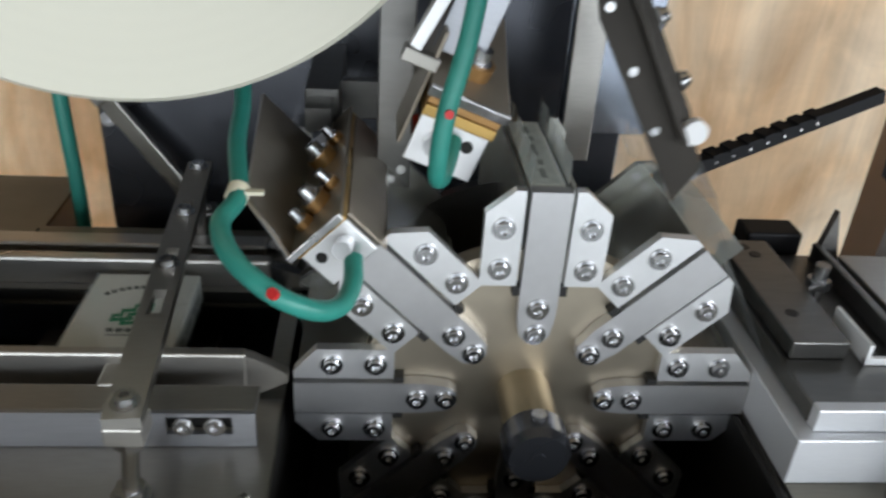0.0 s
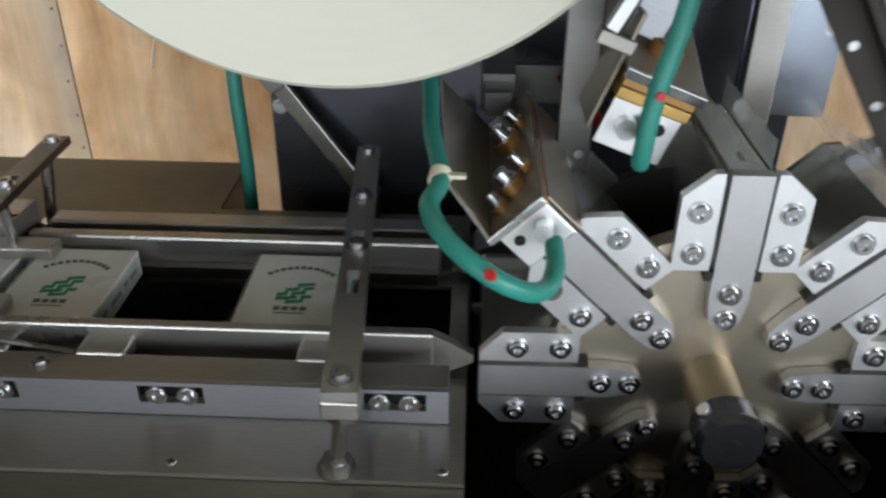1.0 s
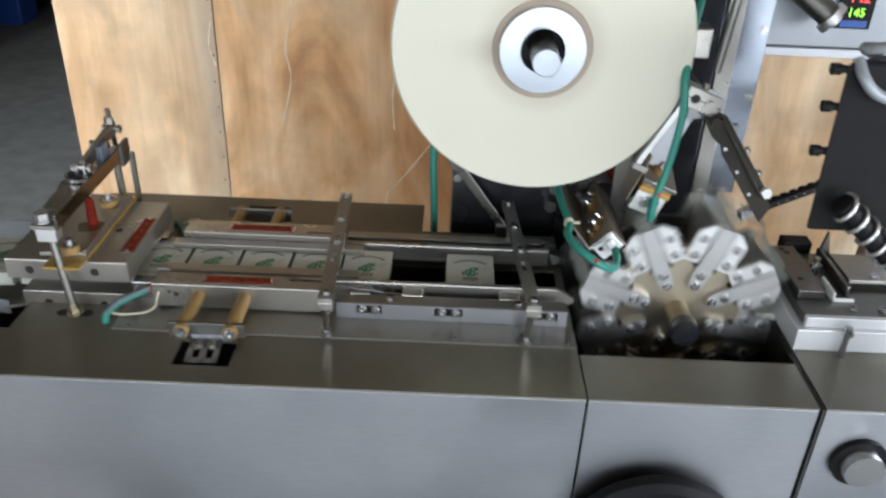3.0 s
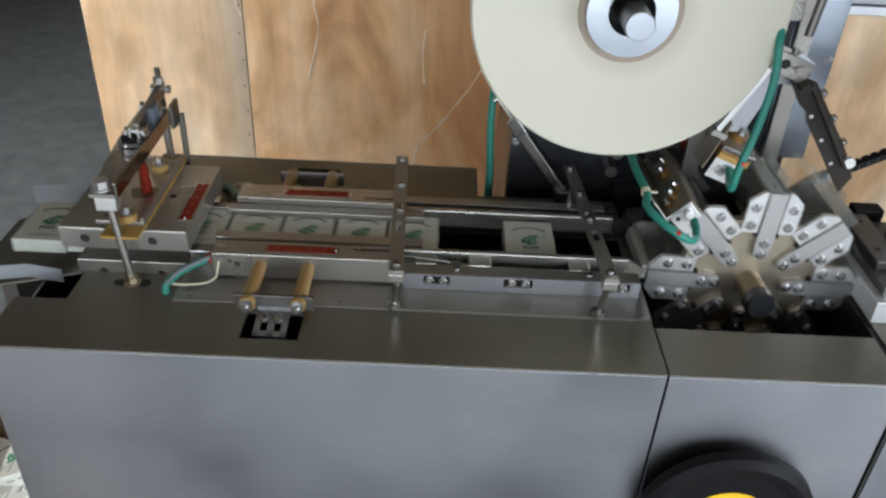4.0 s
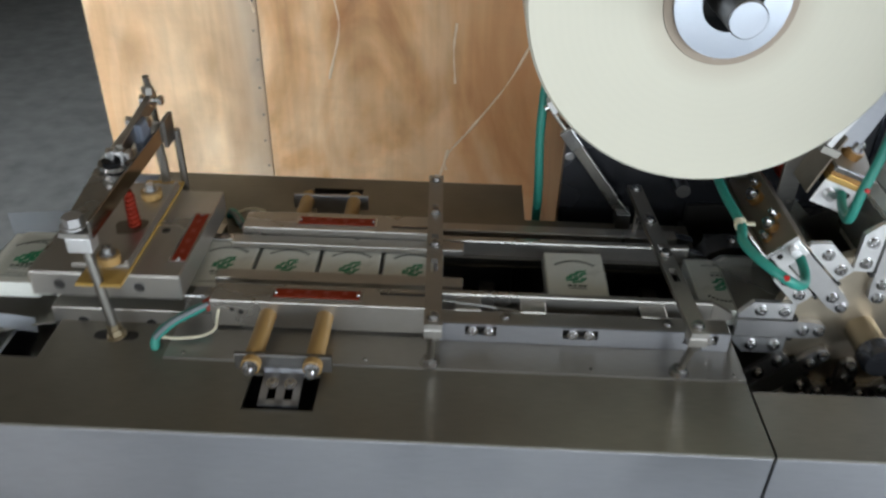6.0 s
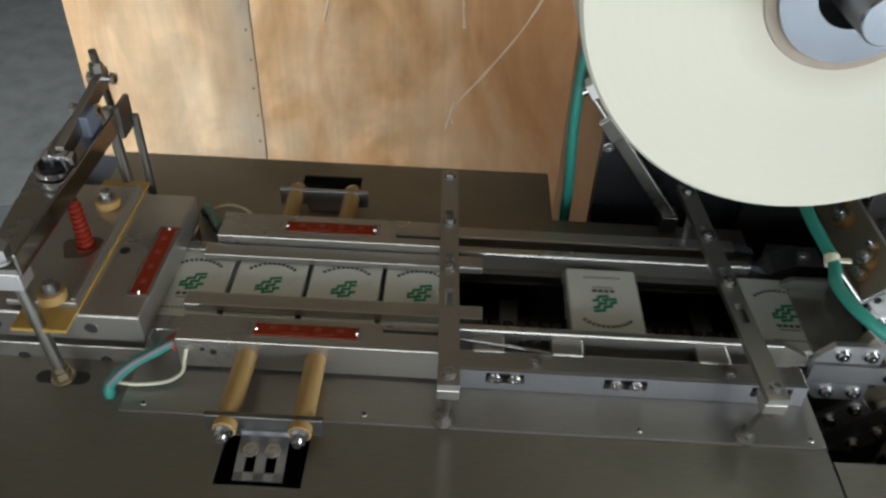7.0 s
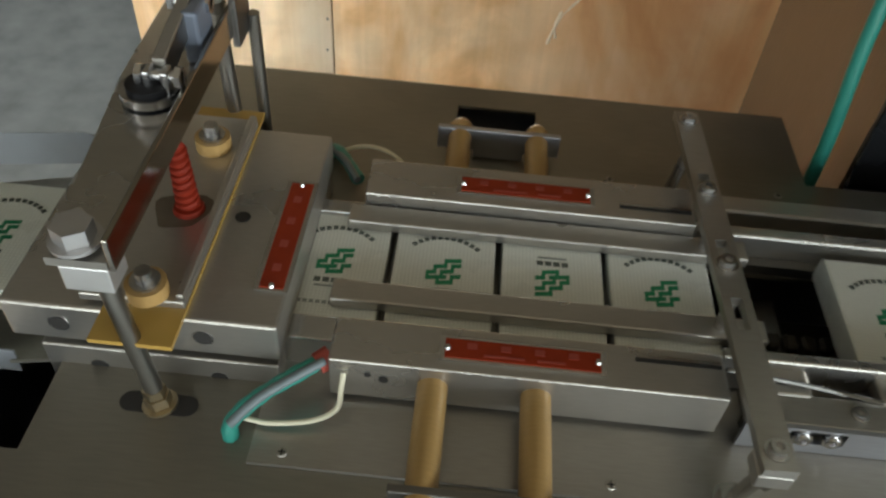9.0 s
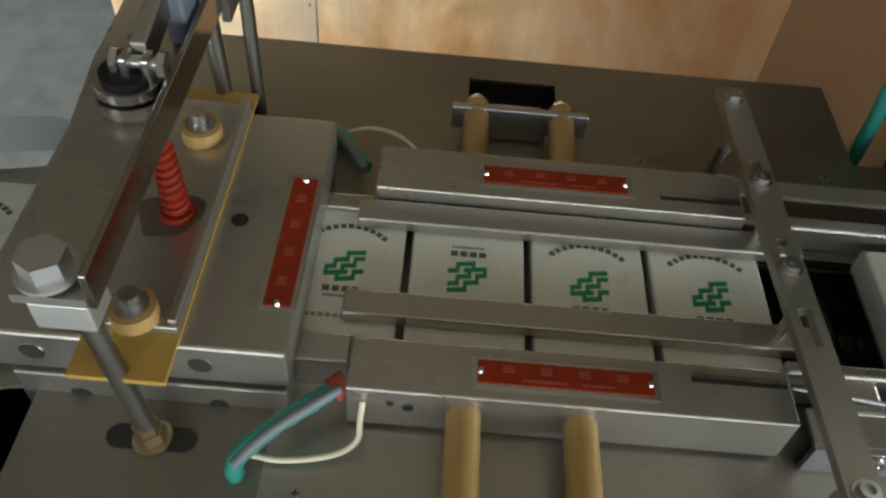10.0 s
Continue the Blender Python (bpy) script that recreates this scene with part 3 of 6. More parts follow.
rings = [[b.verts.new((0.41 + max(r, 0.0005) * math.cos(2 * math.pi * k / n), y, 0.585 + max(r, 0.0005) * math.sin(2 * math.pi * k / n))) for k in range(n)] for r, y in prof]
for p, q in zip(rings, rings[1:] + rings[:1]):
    for k in range(n):
        b.faces.new((p[k], p[(k + 1) % n], q[(k + 1) % n], q[k]))
bmesh.ops.recalc_face_normals(b, faces=b.faces)
part("rim", b, BLACK, hw, "", 40)
b = bmesh.new()
arc = [radians(-20 + 8 * k) for k in range(31)]
ring = [[b.verts.new((0.41 + r * math.cos(a), y, 0.585 + r * math.sin(a))) for r, y in ((0.037, -0.1485), (0.037, -0.1515), (0.050, -0.1515), (0.050, -0.1485))] for a in arc]
for p, q in zip(ring, ring[1:]):
    for k in range(4):
        b.faces.new((p[k], p[(k + 1) % 4], q[(k + 1) % 4], q[k]))
b.faces.new(ring[0])
b.faces.new(ring[-1])
bmesh.ops.recalc_face_normals(b, faces=b.faces)
part("arrow", b, YELLOW, hw, "yellow painted turning arrow")

# ---- guide rails of the pack lane ----
rail = thing("guide_rail", (0.15, 0.077, T), "ground steel guide rail beside the pack lane", "rail", "lane rails")
part("bar", bx(0.0, 0.292, 0.062, 0.0695, T + 0.0035, 0.814, bevel=0.0015), ALU, rail)
part("tip", prism(bmesh.new(), [(0.292, 0.7835), (0.292, 0.813), (0.302, 0.808), (0.315, 0.800), (0.315, 0.795)], 0.0625, 0.069), ALU, rail)
part("ledge", bx(-0.001, 0.29, 0.0705, 0.0785, T + 0.0035, 0.789), DARKSTEEL, rail)
rail2 = thing("guide_rail", (0.15, 0.175, T), "ground steel guide rail along the far side of the pack lane", "rail", "lane rails")
part("bar", bx(0.0, 0.292, 0.174, 0.184, T + 0.001, 0.808, bevel=0.002), ALU, rail2)
part("tip", prism(bmesh.new(), [(0.292, 0.7835), (0.292, 0.804), (0.315, 0.797), (0.315, 0.79)], 0.1745, 0.1835), BRIGHT, rail2)
part("outer_bar", bx(0.0, 0.285, 0.205, 0.222, T + 0.0035, 0.802, bevel=0.002), ALU, rail2)
part("ledge", bx(-0.001, 0.29, 0.1655, 0.1735, T + 0.0005, 0.789), DARKSTEEL, rail2)
part("pointer", prism(bmesh.new(), [(0.285, 0.79), (0.285, 0.801), (0.305, 0.797)], 0.207, 0.219), BRIGHT, rail2)
# hold-down strips above the packs
for y0, name in ((0.078, "near"), (0.147, "far")):
    hs = thing("hold_down_strip", (-0.11, y0 + 0.008, 0.803), "dull steel hold-down strip lying over the packs", "strip", "hold-down strips")
    part("strip", bx(-0.236, 0.030, y0, y0 + 0.017, 0.8035, 0.8115, bevel=0.0012), ALU, hs)
    for x in (0.001,):
        cylp = cyl(bmesh.new(), (x, y0 + 0.0085, 0.8105), (x, y0 + 0.0085, 0.838), 0.0035, 10)
        part("stud", cylp, BRIGHT, hs, "", 40)

# slotted angle bracket with screws
ang = thing("slotted_bracket", (0.15, 0.03, T), "slotted stainless angle bracket screwed along the lane", "bracket")
b = bmesh.new()
slots = [(0.034, 0.066), (0.133, 0.169), (0.256, 0.29)]
box(b, 0.008, 0.302, 0.0225, 0.0255, T + 0.0035, 0.792)
box(b, 0.008, 0.302, 0.0225, 0.0255, 0.8035, 0.806)
xs = [0.008] + [v for s in slots for v in s] + [0.302]
for i in range(0, len(xs), 2):
    box(b, xs[i], xs[i + 1], 0.0225, 0.0255, 0.792, 0.8035)
part("upright", b, STEEL, ang)
part("top_flange", bx(0.008, 0.302, 0.0255, 0.046, 0.8025, 0.806, bevel=0.0008), RAIL, ang)
# black bar standing in for the shade seen through the slots
part("slot_shade", bx(0.01, 0.30, 0.030, 0.034, 0.79, 0.8025), PIT, ang)
for x in (0.0417, 0.0584, 0.1434, 0.1603, 0.2649, 0.281):
    socket_screw(ang, (x, 0.0223, 0.7977), (0, -1, 0), 0.0043, 0.0026)
for x in (0.022, 0.09, 0.215):
    part("spacer", bx(x, x + 0.028, 0.044, 0.064, 0.796, 0.8075, bevel=0.002), RAIL if x != 0.09 else ALU, ang, "pale spacer block" if x == 0.09 else "")
socket_screw(ang, (0.075, 0.036, 0.806), (0, 0, 1), 0.004, 0.003)
socket_screw(ang, (0.24, 0.036, 0.806), (0, 0, 1), 0.004, 0.003)
b = bmesh.new()
tube(b, [(0.0, 0.054, 0.812), (0.05, 0.05, 0.809), (0.09, 0.045, 0.807)], 0.0016, 6)
part("bent_wire", b, DARKSTEEL, ang, "thin dark wire", 60)
# lane bed and drive chain
bed = thing("lane_bed", (0.15, 0.12, 0.62), "near-black bed under the pack lane, shade put into its colour", "machine bed")
# the lane's shaded depth is painted as a near-black bed
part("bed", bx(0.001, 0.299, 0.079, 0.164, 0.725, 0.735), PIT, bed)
for x in (0.05, 0.14, 0.24):
    part("cross_bar", bx(x, x + 0.018, 0.079, 0.164, 0.745, 0.757, bevel=0.001), DARKSTEEL, bed)
b = bmesh.new()
for i in range(24):
    box(b, 0.004 + i * 0.0122, 0.0135 + i * 0.0122, 0.116, 0.128, 0.757, 0.765, bevel=0.002, seg=1)
part("chain", b, FOLDSTEEL, bed, "greasy roller chain")


# ---- slotted cross bars on studs ----
def cross_bar(far, near, foot, rear_foot, label):
    far, near = Vector(far), Vector(near)
    th = thing("cross_bar", ((far + near) / 2).to_tuple()[:2] + (T,), label, "cross bar", "cross bars")
    d = (near - far)
    ln = d.length + 0.022
    ang_ = math.atan2(d.y, d.x)
    mid_ = (far + near) / 2
    m = Matrix.Translation(mid_) @ Matrix.Rotation(ang_, 4, "Z")
    b = bmesh.new()
    w, h = 0.0085, 0.003
    slots_ = [(-0.075, -0.052), (-0.012, 0.014), (0.035, 0.058)]
    cuts = [-ln / 2] + [v for s in slots_ for v in s] + [ln / 2]
    for i in range(0, len(cuts), 2):
        box(b, cuts[i], cuts[i + 1], -w, w, -h, h, m=m)
    for s in slots_:
        box(b, s[0], s[1], -w, -0.0035, -h, h, m=m)
        box(b, s[0], s[1], 0.0035, w, -h, h, m=m)
    bmesh.ops.remove_doubles(b, verts=b.verts, dist=0.0001)
    part("bar", b, RAIL, th)
    for t in (-ln / 2 + 0.011, -0.058, 0.008, ln / 2 - 0.011):
        p = m @ Vector((t, 0, h))
        socket_screw(th, p, (0, 0, 1), 0.005, 0.0045)
    foot = Vector(foot)
    top = m @ Vector((ln / 2 - 0.009, 0, -h))
    b = bmesh.new()
    box(b, top.x - 0.009, top.x + 0.009, top.y - 0.009, top.y + 0.007, top.z - 0.011, top.z - 0.0005, bevel=0.001)
    part("end_block", b, ALU, th, "bright square end block")
    b = bmesh.new()
    hexagon(b, top - Vector((0, 0, 0.011)), top - Vector((0, 0, 0.017)), 0.0075)
    cyl(b, top - Vector((0, 0, 0.012)), foot, 0.0042, 14)
    cyl(b, foot, foot + Vector((0, 0, 0.0015)), 0.010, 20)
    hexagon(b, foot + Vector((0, 0, 0.0015)), foot + Vector((0, 0, 0.007)), 0.0078)
    part("stud", b, BRIGHT, th, "", 30)
    rf = Vector(rear_foot)
    b = bmesh.new()
    cyl(b, m @ Vector((-ln / 2 + 0.03, 0.002, -h)), rf, 0.0042, 14)
    hexagon(b, rf, rf + Vector((0, 0, 0.006)), 0.0078)
    part("stud", b, BRIGHT, th, "", 30)
    return th


cross_bar((-0.0063, 0.2476, 0.843), (0.0026, -0.0192, 0.843), (0.0, -0.0126, T + 0.003), (-0.012, 0.228, T + 0.003), "dull slotted steel cross bar on threaded studs")
cross_bar((0.2346, 0.2418, 0.843), (0.252, -0.016, 0.843), (0.246, -0.0121, T + 0.003), (0.236, 0.225, T), "dull slotted steel cross bar near the turret")


# ---- side heater blocks ----
def red_label(parent, x0, x1, y0, y1, z, along="x"):
    fr = part("label_frame", bx(x0 - 0.003, x1 + 0.003, y0 - 0.002, y1 + 0.002, z, z + 0.0008), BRIGHT, parent, "thin metal label backing")
    lb = part("label", bx(x0, x1, y0, y1, z + 0.0008, z + 0.0014), RED, parent, "faded red warning label")
    b = bmesh.new()
    n = 4
    for i in range(n):
        if along == "x":
            cx = x0 + (x1 - x0) * (i + 0.8) / (n + 0.6)
            box(b, cx - 0.0028, cx + 0.0028, (y0 + y1) / 2, (y0 + y1) / 2 + 0.0042, z + 0.0014, z + 0.0017)
        else:
            cy = y0 + (y1 - y0) * (i + 0.8) / (n + 0.6)
            box(b, (x0 + x1) / 2 - 0.0026, (x0 + x1) / 2 + 0.0022, cy - 0.0028, cy + 0.0028, z + 0.0014, z + 0.0017)
    if along == "x":
        box(b, x0 + 0.022, x0 + 0.045, y0 + 0.002, y0 + 0.0035, z + 0.0014, z + 0.0017)
        box(b, x0 + 0.052, x0 + 0.068, y0 + 0.002, y0 + 0.0035, z + 0.0014, z + 0.0017)
    part("print", b, REDTEXT, lb, "worn unreadable print")
    ends = ((x0 + 0.0015, (y0 + y1) / 2), (x1 - 0.0015, (y0 + y1) / 2)) if along == "x" else (((x0 + x1) / 2, y0 + 0.0015), ((x0 + x1) / 2, y1 - 0.0015))
    for x, y in ends:
        part("rivet", cyl(bmesh.new(), (x, y, z + 0.001), (x, y, z + 0.0026), 0.0022, 12, 0.0014), BRIGHT, lb, "", 40)


def heater_block(y0, y1, front, label):
    s = -1 if front else 1
    th = thing("heater_block", (-0.115, (y0 + y1) / 2, T), label, "heater block", "side heater blocks")
    b = bmesh.new()
    box(b, -0.227, -0.004, y0, y1, 0.787, 0.820, bevel=0.001)
    blk = part("block", b, ALU, th)
    yf = y0 if front else y1
    red_label(th, -0.163, -0.075, (y0 + y1) / 2 - 0.0075 + (0.001 if front else 0), (y0 + y1) / 2 + 0.0065, 0.8201)
    # slot with a dark line near the cross bar
    ys = y1 - 0.011 if front else y0 + 0.010
    part("slot", bx(-0.055, -0.006, ys, ys + 0.0025, 0.8195, 0.8204), PIT, blk)
    part("slot_lip", bx(-0.055, -0.006, ys + 0.0026, ys + 0.005, 0.8198, 0.8206), BRIGHT, blk)
    for x, z, r in ((-0.205, 0.809, 0.002), (-0.196, 0.806, 0.0028)):
        part("hole", cyl(bmesh.new(), (x, yf - 0.0004 * -s * -1, z), (x, yf + s * 0.0005, z), r, 14), PIT, blk)
    part("foot", bx(-0.20, -0.03, y0 + 0.006, y1 - 0.006, T + 0.003, 0.787), DARKSTEEL, th)
    reach = 0.066 if front else 0.054
    yb = yf + s * (reach + 0.006)
    for x in (-0.168, -0.1095):
        b = bmesh.new()
        cyl(b, (x, yf, 0.8035), (x, yf + s * reach, 0.8035), 0.0088, 20)
        part("handle_tube", b, BAKELITE, th, "yellow-brown bakelite spacer tube", 40)
        b = bmesh.new()
        cyl(b, (x, yb - s * 0.001, 0.8035), (x, yb + s * 0.006, 0.8035), 0.0092, 20)
        part("tube_end", b, BAKELITE, th, "", 40)
        nut_stud(th, (x, yb + s * 0.006, 0.8035), (0, s, 0), 0.006)
    part("bracket_plate", bx(-0.185, -0.092, min(yf + s * reach, yb - s * 0.001), max(yf + s * reach, yb - s * 0.001), 0.793, 0.812, bevel=0.0008), DARKSTEEL if front else STEEL, th)
    # slotted foot that drops into the cover's cut-out
    b = bmesh.new()
    f0, f1 = yb - s * 0.003, yb + s * 0.036
    lo, hi = min(f0, f1), max(f0, f1)
    tilt = Matrix.Translation((0, yb, 0.790)) @ Matrix.Rotation(radians(-s * 12), 4, "X") @ Matrix.Translation((0, -yb, -0.790))
    for x0, x1 in ((-0.157, -0.150), (-0.142, -0.134), (-0.126, -0.119)):
        box(b, x0, x1, lo, hi, 0.789, 0.7915, m=tilt)
    box(b, -0.157, -0.119, min(f0, f0 + s * 0.018), max(f0, f0 + s * 0.018), 0.789, 0.7915, m=tilt)
    box(b, -0.157, -0.119, min(f1, f1 - s * 0.006), max(f1, f1 - s * 0.006), 0.789, 0.7915, m=tilt)
    part("foot_plate", b, STEEL, th)
    part("gusset", bx(-0.157, -0.119, min(yb, yb - s * 0.005), max(yb, yb - s * 0.005), 0.786, 0.797), STEEL, th)
    for x in (-0.147, -0.130):
        socket_screw(th, tilt @ Vector((x, yb + s * 0.012, 0.7915)), (0, s * 0.2, 1), 0.0046, 0.004)
    return th


heater_block(0.027, 0.058, True, "machined aluminium side heater block with a red label")
heater_block(0.166, 0.203, False, "machined aluminium heater block on the far side of the lane")
# seal foot beneath each block's left end
st = thing("seal_foot", (-0.243, 0.066, T), "small bright steel seal foot beside the end press", "steel block", "seal feet")
part("foot", bx(-0.2615, -0.2285, 0.050, 0.068, T + 0.0005, 0.8065, bevel=0.001), BRIGHT, st)
st = thing("seal_foot", (-0.243, 0.162, T), "small bright steel seal foot beside the end press", "steel block", "seal feet")
part("foot", bx(-0.262, -0.2275, 0.160, 0.172, T + 0.0005, 0.806, bevel=0.001), BRIGHT, st)


# ---- sleeved heater wires ----
def wires(pts, wire_pts, name, label):
    th = thing(name, pts[0], label, "wire", "heater leads")
    part("sleeve", tube(bmesh.new(), pts, 0.0048, 10, 8, 0.05), HOSE, th, "green fibre sleeve", 60)
    part("core_wire", tube(bmesh.new(), [(x, y - 0.0042, z + 0.0032) for x, y, z in pts[1:]], 0.0028, 8), CABLE, th, "grey cable showing through the sleeve", 60)
    part("wire", tube(bmesh.new(), wire_pts, 0.0016, 8), WIRE, th, "cream heater wire", 60)
    return th


wires([(-0.278, -0.004, 0.776), (-0.277, 0.0, 0.790), (-0.262, 0.012, 0.801), (-0.242, 0.027, 0.806), (-0.230, 0.036, 0.808)],
      [(-0.272, 0.004, 0.788), (-0.255, 0.002, 0.789), (-0.232, 0.006, 0.790), (-0.220, 0.012, 0.795), (-0.219, 0.020, 0.802), (-0.2185, 0.027, 0.808)],
      "heater_lead", "green sleeved heater lead with a cream wire")
b = bmesh.new()
cyl(b, (-0.2345, 0.0325, 0.8065), (-0.2278, 0.038, 0.8085), 0.0066, 12)
lone("lead_tag", b, REDTEXT, "small red ferrule on the heater lead", "ferrule", smooth=40)
wires([(-0.268, 0.250, 0.776), (-0.262, 0.243, 0.792), (-0.250, 0.225, 0.797), (-0.238, 0.205, 0.797)],
      [(-0.262, 0.247, 0.786), (-0.24, 0.245, 0.796), (-0.22, 0.238, 0.798), (-0.205, 0.228, 0.792), (-0.204, 0.204, 0.80)],
      "heater_lead", "green sleeved heater lead with a cream wire")
wires([(-0.305, 0.243, 0.776), (-0.301, 0.238, 0.79), (-0.298, 0.225, 0.797), (-0.298, 0.208, 0.80)],
      [(-0.302, 0.242, 0.788), (-0.290, 0.243, 0.796), (-0.285, 0.23, 0.79), (-0.285, 0.22, 0.782)],
      "heater_lead", "green sleeved heater lead with a cream wire")

# ---- end press: fixed lower block and frame ----
SHIFT = Vector((0.004, 0.002, 0))
lower = thing("end_press_frame", (-0.33, 0.115, 0.765), "aluminium lower block of the end press with its lever frame", "press base")
part("block", bx(-0.402, -0.262, 0.0325, 0.205, 0.766, 0.797, bevel=0.0012), ALU, lower)
for x in (-0.3706, -0.2986):
    part("hole", cyl(bmesh.new(), (x, 0.0335, 0.780), (x, 0.0321, 0.780), 0.0052, 16), PIT, lower)
    part("hole_rim", cyl(bmesh.new(), (x, 0.0335, 0.780), (x, 0.0323, 0.780), 0.0058, 16), BRIGHT, lower)
b = bmesh.new()
ends = [(-0.312 + 0.0068 * math.sin(a), 0.0105 + 0.0068 * math.cos(a)) for a in [math.pi * k / 10 for k in range(11)]]
ends += [(-0.344 - 0.0068 * math.sin(a), 0.0105 - 0.0068 * math.cos(a)) for a in [math.pi * k / 10 for k in range(11)]]
oval = [b.verts.new((x, y, T + 0.0001)) for x, y in ends]
b.faces.new(oval[::-1])
up = bmesh.ops.extrude_face_region(b, geom=b.faces[:])
bmesh.ops.translate(b, verts=[v for v in up["geom"] if isinstance(v, bmesh.types.BMVert)], vec=(0, 0, 0.0005))
bmesh.ops.recalc_face_normals(b, faces=b.faces)
part("post_slot", b, PIT, lower, "dark oval slot")
b = bmesh.new()
cyl(b, (-0.327, 0.0102, T), (-0.341, 0.018, 0.898), 0.0052, 16)
part("front_post", b, ROD, lower, "", 40)
b = bmesh.new()
cyl(b, (-0.327, 0.0102, T), (-0.3272, 0.0103, T + 0.0018), 0.0102, 20)
hexagon(b, (-0.3272, 0.0103, T + 0.0018), (-0.3282, 0.0108, T + 0.0085), 0.0078)
hexagon(b, (-0.3285, 0.011, T + 0.0092), (-0.329, 0.0113, T + 0.0145), 0.0066)
part("post_nut", b, NUT, lower, "yellow-passivated hexagon nuts", 30)
# wide lever bar across the top
SHIFT = Vector((0.009, -0.003, 0.005))
b = bmesh.new()
lo_ = [b.verts.new((x, y, 0.9015)) for x, y in ((-0.357, 0.003), (-0.328, 0.003), (-0.328, 0.24), (-0.376, 0.24), (-0.374, 0.15))]
hi_ = [b.verts.new((v.co.x, v.co.y, 0.9065)) for v in lo_]
b.faces.new(lo_[::-1])
b.faces.new(hi_)
for k in range(5):
    b.faces.new((lo_[k], lo_[(k + 1) % 5], hi_[(k + 1) % 5], hi_[k]))
part("lever_bar", b, ALU, lower)
part("lever_flange", bx(-0.3275, -0.3245, 0.003, 0.24, 0.9015, 0.921, bevel=0.0006), POLISHED, lower)
# steel block given a paler plate colour for the door light on it
part("end_block", bx(-0.353, -0.329, 0.004, 0.022, 0.884, 0.9005, bevel=0.001), WHITEPLATE, lower, "square steel block under the bar end, door light put into its pale colour")
b = bmesh.new()
cyl(b, (-0.345, 0.0135, 0.909), (-0.345, 0.0135, 0.911), 0.0125, 20)
hexagon(b, (-0.345, 0.0135, 0.911), (-0.345, 0.0135, 0.920), 0.0098)
part("top_nut", b, GREYBAR, lower, "", 30)
b = bmesh.new()
cyl(b, (-0.336, 0.226, T), (-0.340, 0.226, 0.915), 0.0052, 14)
cyl(b, (-0.318, 0.232, T), (-0.318, 0.232, 0.905), 0.0042, 14)
part("rear_post", b, ROD, lower, "", 40)
part("yoke", bx(-0.326, -0.321, 0.208, 0.236, 0.893, 0.926, bevel=0.001), DARKSTEEL, lower)
part("pivot_block", bx(-0.3405, -0.330, 0.165, 0.191, 0.907, 0.940, bevel=0.002), PAINTED, lower, "blue-grey painted pivot casting")

# rocking lever above the bar
SHIFT = Vector((0.014, 0.006, -0.008))
rock = thing("press_lever", (-0.34, 0.178, 0.945), "steel rocking lever of the end press", "lever")
b = bmesh.new()
arm = Matrix.Translation((-0.346, 0.178, 0.948)) @ Matrix.Rotation(radians(10), 4, "X")
box(b, -0.004, 0.004, -0.058, 0.055, -0.008, 0.008, bevel=0.001, m=arm)
part("arm", b, RAIL, rock)
for y in (-0.062, 0.0, 0.046):
    a0, a1 = arm @ Vector((-0.012, y, 0)), arm @ Vector((0.013, y, 0))
    b = cyl(bmesh.new(), a0, a1, 0.0035, 12)
    hexagon(b, a0, a0.lerp(a1, 0.14), 0.0062)
    hexagon(b, a1.lerp(a0, 0.14), a1, 0.0062)
    part("cross_pin", b, BRIGHT, rock, "", 30)
b = bmesh.new()
p = arm @ Vector((0, 0.046, -0.05))
q = arm @ Vector((0, 0.046, 0.03))
cyl(b, p, q, 0.0038, 12)
hexagon(b, q - Vector((0, 0, 0.02)), q - Vector((0, 0, 0.012)), 0.0065)
part("threaded_rod", b, ROD, rock, "", 35)
b = bmesh.new()
box(b, -0.3530, -0.3490, 0.110, 0.120, 0.918, 0.943, bevel=0.001)
box(b, -0.3430, -0.3390, 0.110, 0.120, 0.918, 0.943, bevel=0.001)
cyl(b, (-0.346, 0.115, 0.9225), (-0.346, 0.115, 0.930), 0.0075, 18)
part("fork", b, BRIGHT, rock)

# thrust bearing under the fork
SHIFT = Vector((0.008, 0.006, 0.003))
bear = thing("thrust_bearing", (-0.344, 0.115, 0.909), "stack of greasy steel thrust bearing rings", "bearing")
for i, (r, z0, z1, mt) in enumerate(((0.0165, 0.9092, 0.9145, BRIGHT), (0.0135, 0.9145, 0.9175, BLACK), (0.0165, 0.9175, 0.9225, BRIGHT), (0.0125, 0.9225, 0.9255, BLACK))):
    part("ring", cyl(bmesh.new(), (-0.346, 0.115, z0 - 0.0026), (-0.346, 0.115, z1 - 0.0026), r, 28), mt, bear, "", 40)

# moving upper block of the end press
SHIFT = Vector((0.006, 0, 0))
press = thing("press_block", (-0.34, 0.115, 0.8), "aluminium upper heater block of the end press", "press block")
part("block", bx(-0.418, -0.262, 0.034, 0.207, 0.8035, 0.833, bevel=0.0018), ALU, press)
for x in (-0.387, -0.305):
    part("hole", cyl(bmesh.new(), (x, 0.035, 0.818), (x, 0.0336, 0.818), 0.0055, 16), PIT, press)
    part("hole_rim", cyl(bmesh.new(), (x, 0.035, 0.818), (x, 0.0338, 0.818), 0.0062, 16), BRIGHT, press)
part("top_hole", cyl(bmesh.new(), (-0.302, 0.118, 0.8325), (-0.302, 0.118, 0.8334), 0.0048, 16), PIT, press)
red_label(press, -0.2785, -0.2645, 0.062, 0.153, 0.8331, "y")
part("insulation_sheet", bx(-0.358, -0.3128, 0.012, 0.222, 0.8332, 0.8362), AMBER, press, "amber insulation sheet")
